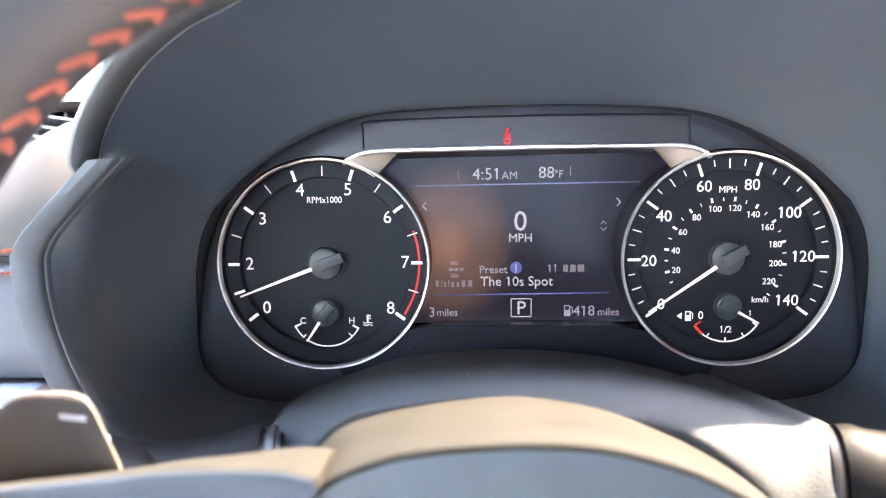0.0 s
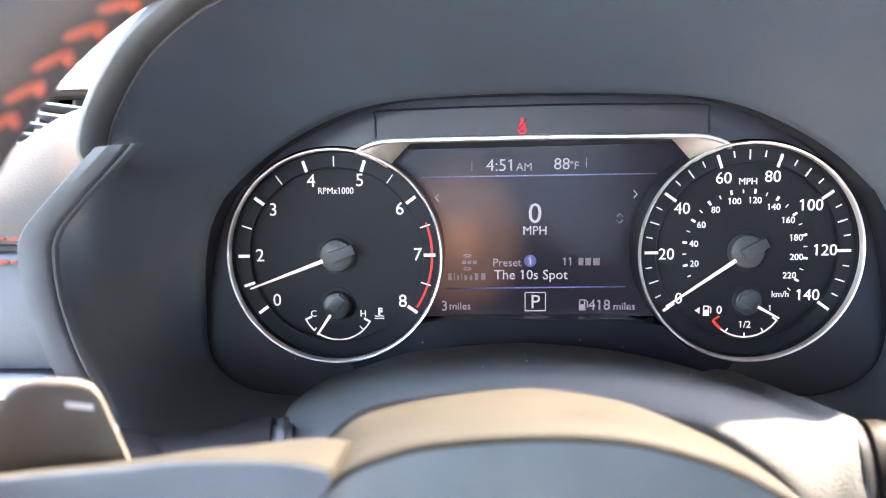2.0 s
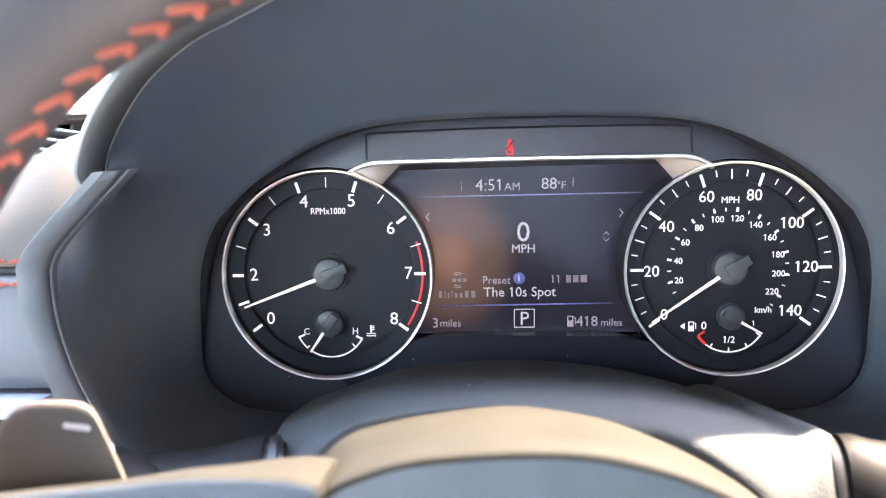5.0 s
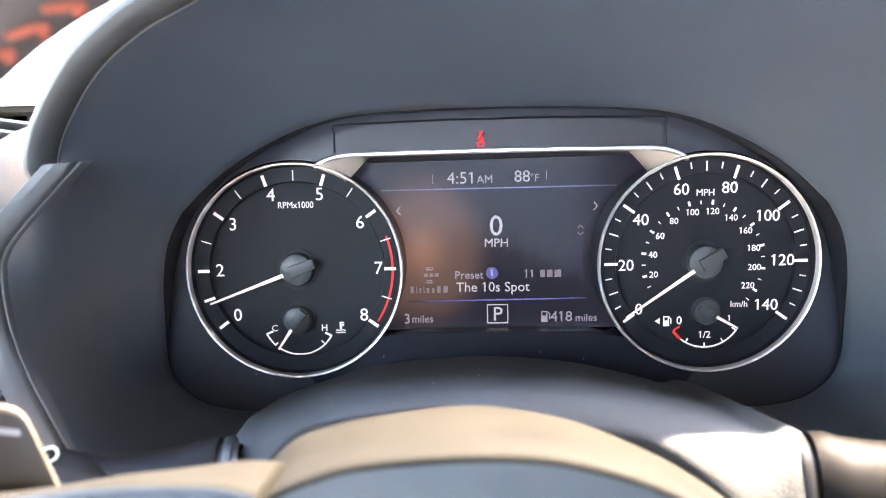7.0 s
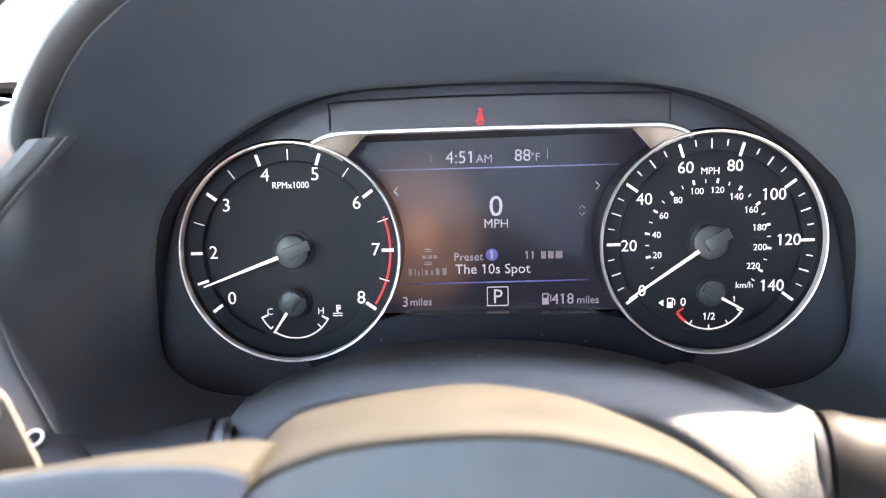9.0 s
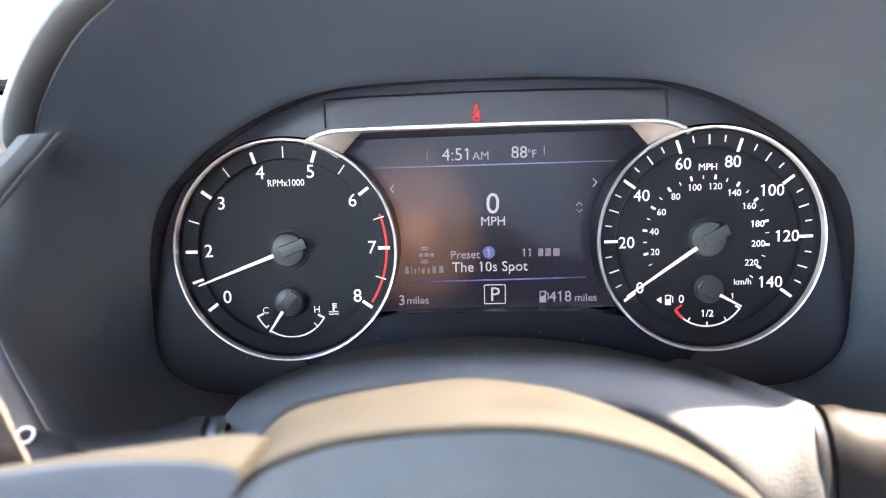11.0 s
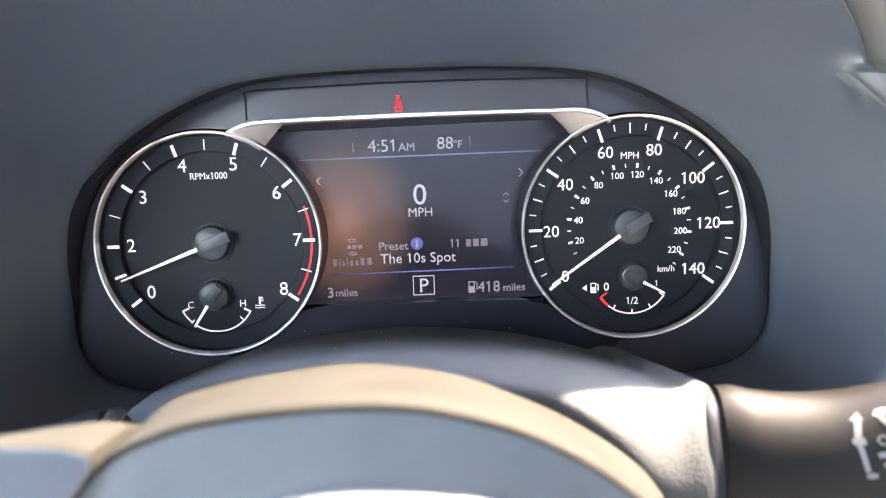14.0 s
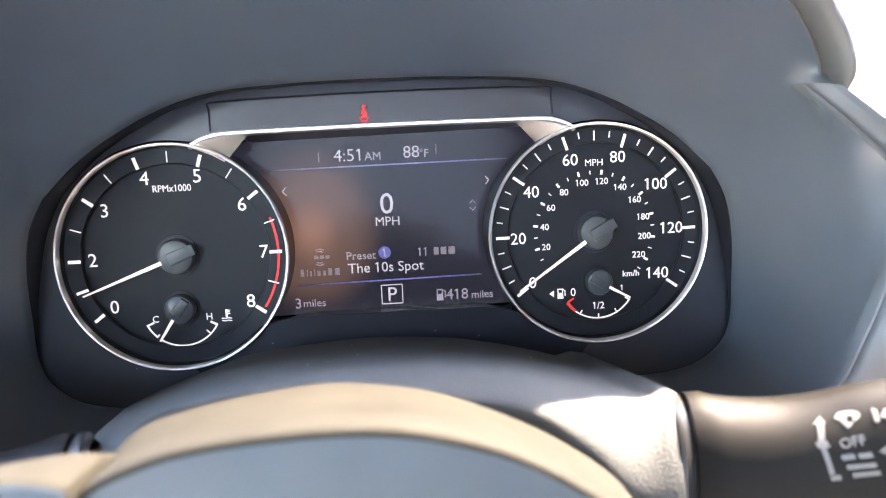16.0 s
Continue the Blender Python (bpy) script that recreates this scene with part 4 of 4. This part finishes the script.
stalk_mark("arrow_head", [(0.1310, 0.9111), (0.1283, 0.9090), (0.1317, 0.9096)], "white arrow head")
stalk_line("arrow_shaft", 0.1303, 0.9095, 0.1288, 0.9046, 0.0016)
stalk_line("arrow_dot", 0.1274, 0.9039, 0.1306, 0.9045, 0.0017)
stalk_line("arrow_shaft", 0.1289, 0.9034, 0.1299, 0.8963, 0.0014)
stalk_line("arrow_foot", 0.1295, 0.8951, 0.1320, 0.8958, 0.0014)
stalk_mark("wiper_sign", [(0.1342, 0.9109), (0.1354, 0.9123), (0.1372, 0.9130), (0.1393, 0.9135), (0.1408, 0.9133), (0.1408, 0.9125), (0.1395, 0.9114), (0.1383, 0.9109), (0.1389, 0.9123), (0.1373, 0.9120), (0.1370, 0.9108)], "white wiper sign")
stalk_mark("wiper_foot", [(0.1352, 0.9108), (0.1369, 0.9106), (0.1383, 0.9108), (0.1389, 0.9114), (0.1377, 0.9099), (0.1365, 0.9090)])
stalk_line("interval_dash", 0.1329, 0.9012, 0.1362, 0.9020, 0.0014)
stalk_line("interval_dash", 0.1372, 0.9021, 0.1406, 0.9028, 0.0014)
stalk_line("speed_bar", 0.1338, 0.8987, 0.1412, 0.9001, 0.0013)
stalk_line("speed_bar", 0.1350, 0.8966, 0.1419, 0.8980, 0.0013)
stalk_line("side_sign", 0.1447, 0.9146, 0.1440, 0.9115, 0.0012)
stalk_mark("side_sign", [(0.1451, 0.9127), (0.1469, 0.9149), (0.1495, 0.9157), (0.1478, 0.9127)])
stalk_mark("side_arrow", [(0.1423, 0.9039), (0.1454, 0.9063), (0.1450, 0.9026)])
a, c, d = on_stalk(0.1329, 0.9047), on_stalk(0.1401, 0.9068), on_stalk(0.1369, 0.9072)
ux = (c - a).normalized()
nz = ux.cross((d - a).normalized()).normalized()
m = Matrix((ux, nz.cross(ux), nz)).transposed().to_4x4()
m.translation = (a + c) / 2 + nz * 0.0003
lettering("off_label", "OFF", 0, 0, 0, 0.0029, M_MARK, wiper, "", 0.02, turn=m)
# ring mark on the light stalk
part("ring_mark", sweep([(-0.1490 + 0.0026 * math.cos(a), -0.1735 + 0.0016 * math.sin(a), 0.9176 + 0.0018 * math.sin(a)) for a in (2 * math.pi * i / 32 for i in range(32))], 0.0005, 8, closed=True), M_PRINT, lights, "white ring mark")

# ---- steering wheel ----
wheel = thing("steering_wheel", (-0.006, -0.2, 0.80), "dark leather steering wheel with orange stitching", "steering wheel")
WX, WY, WT, CORNER = -0.006, -0.249, 0.0165, 0.1216
# the rim is a rounded square: four wide corner arcs joined by short straights
corners = [(WX + sx * 0.0375 + CORNER * math.cos(radians(a)), WY, z + CORNER * math.sin(radians(a)))
           for sx, z, a0 in ((1, 0.9424, 0), (-1, 0.9424, 90), (-1, 0.830, 180), (1, 0.830, 270)) for a in (a0 + 7.5 * k for k in range(13))]
ring = spline(corners, 240, closed=True)
rim = part("rim", sweep(ring, WT, 24, closed=True), M_WHEEL, wheel, "thick dark leather rim")
# each stitch is a long slanted strand with a short hook at its end
stitch_bm = bmesh.new()
for (px, pz), (qx, qz), wide in (((-0.0040, 0.0), (0.0040, 0.0), 0.0022), ((0.0036, 0.0006), (0.0021, -0.0036), 0.0020)):
    d = Vector((qx - px, qz - pz))
    mid, length, turn = ((px + qx) / 2, (pz + qz) / 2), d.length / 2, math.atan2(d.y, d.x)
    strand = slab([(length * max(-0.94, min(0.94, 1.2 * math.cos(a))), 0, wide / 2 * math.sin(a)) for a in (2 * math.pi * i / 12 for i in range(12))], 0.0012, bevel=0.0004, segments=1)
    strand.transform(Matrix.Translation((mid[0], 0, mid[1])) @ Matrix.Rotation(-turn, 4, "Y"))
    tmp_me = bpy.data.meshes.new("strand")
    strand.to_mesh(tmp_me)
    strand.free()
    stitch_bm.from_mesh(tmp_me)
    bpy.data.meshes.remove(tmp_me)
stitch_me = finish(stitch_bm, "stitch", M_THREAD)
phi = radians(18)
for i in range(118):
    f = (i + 0.55) * 240 / 118
    k = int(f)
    at, tang = ring[k].lerp(ring[(k + 1) % 240], f - k), (ring[(k + 2) % 240] - ring[k - 1]).normalized()
    radial = Vector((tang.z, 0, -tang.x))
    nrm = -radial * math.cos(phi) + Vector((0, -1, 0)) * math.sin(phi)
    side = nrm.cross(tang)
    w = radians(-30 + random.uniform(-6, 6))
    ux = -(tang * math.cos(w) + side * math.sin(w))
    m = Matrix((ux, -nrm, ux.cross(-nrm))).transposed().to_4x4()
    m.translation = at + nrm * (WT + 0.0006)
    ob = part("stitch", stitch_me, M_THREAD, rim)
    ob.matrix_basis = m

HUB_FRONT = [(-0.100, 0.885), (-0.078, 0.914), (-0.0645, 0.9312), (-0.0506, 0.9379), (-0.038, 0.9405), (-0.020, 0.9418), (-0.005, 0.9416), (0.0065, 0.9400), (0.0206, 0.9360), (0.0323, 0.9305), (0.0442, 0.9225), (0.056, 0.911), (0.067, 0.893), (0.072, 0.870)]
HUB_BACK = [(-0.100, 0.885), (-0.083, 0.9120), (-0.070, 0.9262), (-0.0560, 0.9306), (-0.038, 0.9332), (-0.022, 0.9345), (-0.009, 0.9340), (0.0103, 0.9305), (0.026, 0.9245), (0.042, 0.9165), (0.058, 0.9055), (0.068, 0.895), (0.076, 0.878), (0.080, 0.860)]
HUB_STEP = [(-0.095, 0.862), (-0.078, 0.886), (-0.060, 0.906), (-0.046, 0.9170), (-0.0339, 0.9220), (-0.0247, 0.9241), (-0.0132, 0.9250), (-0.0019, 0.9243), (0.0095, 0.9226), (0.0174, 0.9207), (0.030, 0.915), (0.042, 0.905), (0.052, 0.890), (0.060, 0.868)]


def hub_row(points, y, dz=0.0):
    return [q + Vector((0, 0, dz)) for q in spline([(x, y, z) for x, z in points], 91)]


part("hub_cover", loft([hub_row(HUB_BACK, -0.150, -0.03), hub_row(HUB_BACK, -0.172, -0.010), hub_row(HUB_BACK, -0.1765, -0.002), hub_row(HUB_BACK, -0.180, 0.0), hub_row(HUB_FRONT, -0.2336, 0.0003), hub_row(HUB_FRONT, -0.2352, -0.0001),
                        hub_row(HUB_FRONT, -0.2358, -0.0008), hub_row(HUB_FRONT, -0.2360, -0.0020), hub_row(HUB_FRONT, -0.2361, -0.0045)]), M_HUB, wheel, "dark hub edge catching the sun", smooth=50)
part("airbag_cover", loft([hub_row(HUB_FRONT, -0.2361, -0.0018), hub_row(HUB_FRONT, -0.2364, -0.0060), hub_row(HUB_STEP, -0.2380, 0.0040), hub_row(HUB_STEP, -0.2385, 0.0010), hub_row(HUB_STEP, -0.2391, 0.0001), hub_row(HUB_STEP, -0.2402, -0.0004), hub_row(HUB_STEP, -0.2500, -0.0008),
                           hub_row(HUB_STEP, -0.2525, -0.0020), hub_row(HUB_STEP, -0.2540, -0.0050), hub_row(HUB_STEP, -0.2548, -0.012), hub_row(HUB_STEP, -0.256, -0.07)]), M_AIRBAG, wheel, "smooth airbag cover tinted with the sky's blue", smooth=50)
SPOKE = [(-0.0640, 0.9330), (-0.0678, 0.9368), (-0.0754, 0.9380), (-0.088, 0.9382), (-0.1008, 0.9376), (-0.1138, 0.9361), (-0.140, 0.9333), (-0.165, 0.929), (-0.172, 0.915), (-0.165, 0.885), (-0.120, 0.878), (-0.092, 0.895), (-0.078, 0.915)]
sp = spline([(x, 0, z) for x, z in SPOKE], 80, closed=True)


def spoke_row(k, y, dz=0.0):
    mid = Vector((-0.118, 0, 0.910))
    return [Vector((mid.x + (q.x - mid.x) * (1 - k / 0.05), y, mid.z + (q.z - mid.z) * (1 - k / 0.03) + dz * float(np.interp(q.x, [-0.125, -0.090, -0.068], [1.0, 0.70, 0.22])) - 0.001)) for q in sp]


spoke = part("spoke", loft([spoke_row(0.0, -0.208, -0.0300), spoke_row(0.0, -0.2180, -0.0105), spoke_row(0.0, -0.2200, -0.0072), spoke_row(0.0, -0.2225, -0.0055), spoke_row(0.0, -0.2345, -0.0009), spoke_row(0.0, -0.2368, -0.0004), spoke_row(0.0, -0.2385, -0.0003), spoke_row(0.0002, -0.2392, -0.0002), spoke_row(0.0006, -0.2395, -0.0001)], wrap=True), M_HUB, wheel, "dark grained spoke", smooth=50)
part("switch_panel", loft([spoke_row(0.0005, -0.2393, 0.0), spoke_row(0.0008, -0.2397, 0.0), spoke_row(0.0014, -0.2399, 0.0), spoke_row(0.0045, -0.24005, 0.0), spoke_row(0.012, -0.2403, 0.0)], wrap=True, caps=True), M_SPOKE, wheel, "smooth spoke switch panel tinted with the sky's blue", smooth=50)
PADDLE = [(-0.160, 0.908), (-0.1575, 0.925), (-0.1542, 0.9385), (-0.1500, 0.9455), (-0.1440, 0.9487), (-0.1370, 0.9493), (-0.1305, 0.9487), (-0.1270, 0.9460), (-0.1229, 0.9360), (-0.1189, 0.9250), (-0.1145, 0.908)]
pd = spline([(x, 0, z) for x, z in PADDLE], 60)


def paddle_row(k, y, dx=0.0):
    return [Vector((-0.1335 + (q.x + 0.1335) * (1 - k) + dx, y, 0.930 + (q.z - 0.930) * (1 - 0.6 * k))) for q in pd]


paddle = part("paddle_shifter", loft([paddle_row(0.02, -0.2190), paddle_row(0.0, -0.2193), paddle_row(0.0, -0.2198), paddle_row(0.015, -0.2202, 0.0002), paddle_row(0.05, -0.2206, 0.0009), paddle_row(0.14, -0.2210, 0.0022), paddle_row(0.24, -0.2212, 0.0030), paddle_row(0.9, -0.2214, 0.0034)], wrap=True, caps=True),
              M_PADDLE, wheel, "grey-brown downshift paddle with a white minus mark", smooth=30)
part("minus_mark", slab([(-0.1344, -0.2217, 0.9440), (-0.1344, -0.2217, 0.9426), (-0.1276, -0.2217, 0.9418), (-0.1276, -0.2217, 0.9432)], 0.0006, bevel=0.0001), M_PRINT, paddle, smooth=0)
for x, z in ((-0.1375, 0.9315), (-0.1320, 0.9316), (-0.1285, 0.9318)):
    part("paddle_bump", lathe(x, z, [(0.0005, -0.2210), (0.0004, -0.2214), (0.0001, -0.2216)], 10), M_PADDLE, paddle)

# unseen seat, added pale and long to throw sunlight up onto the hood
seat = thing("driver_seat", (-0.02, -1.0, 0.32), "unseen driver seat, pale to bounce sun up under the hood", "car seat")
part("backrest", box(-0.27, 0.23, -1.05, -0.92, 0.60, 1.16, 0.05, 4), M_TAN, seat)
part("cushion", box(-0.30, 0.26, -0.98, -0.30, 0.32, 0.64, 0.05, 4), M_TAN, seat)
part("headrest", box(-0.15, 0.11, -1.04, -0.94, 1.19, 1.36, 0.04, 4), M_TAN, seat)

# specks of dust on the shroud and the dials' lower frame
dust = bmesh.new()
for i in range(12):
    x = random.uniform(-0.055, 0.075)
    y = random.uniform(-0.140, -0.06)
    d = float(np.interp(abs(x), [p[0] for p in DROP_R], [p[1] for p in DROP_R]))
    z = float(np.interp(-y, [0.045, 0.08, 0.12, 0.147, 0.16], [0.9128, 0.918, 0.9242, 0.9282, 0.9295])) - d + 0.0002
    bmesh.ops.create_icosphere(dust, subdivisions=1, radius=random.uniform(0.00012, 0.00032), matrix=Matrix.Translation((XC + x, y, z)))
for x, z in ((0.0215, 0.9050), (0.0440, 0.9010), (-0.062, 0.9035), (-0.131, 0.8945)):
    bmesh.ops.create_icosphere(dust, subdivisions=1, radius=0.0003, matrix=Matrix.Translation((x, PLATE - 0.0016, z)))
M_DUST = material("dust", (0.55, 0.55, 0.55), 0.9)
tagged(part("dust_specks", dust, M_DUST, shroud, "pale dust specks"), kind="stuff")
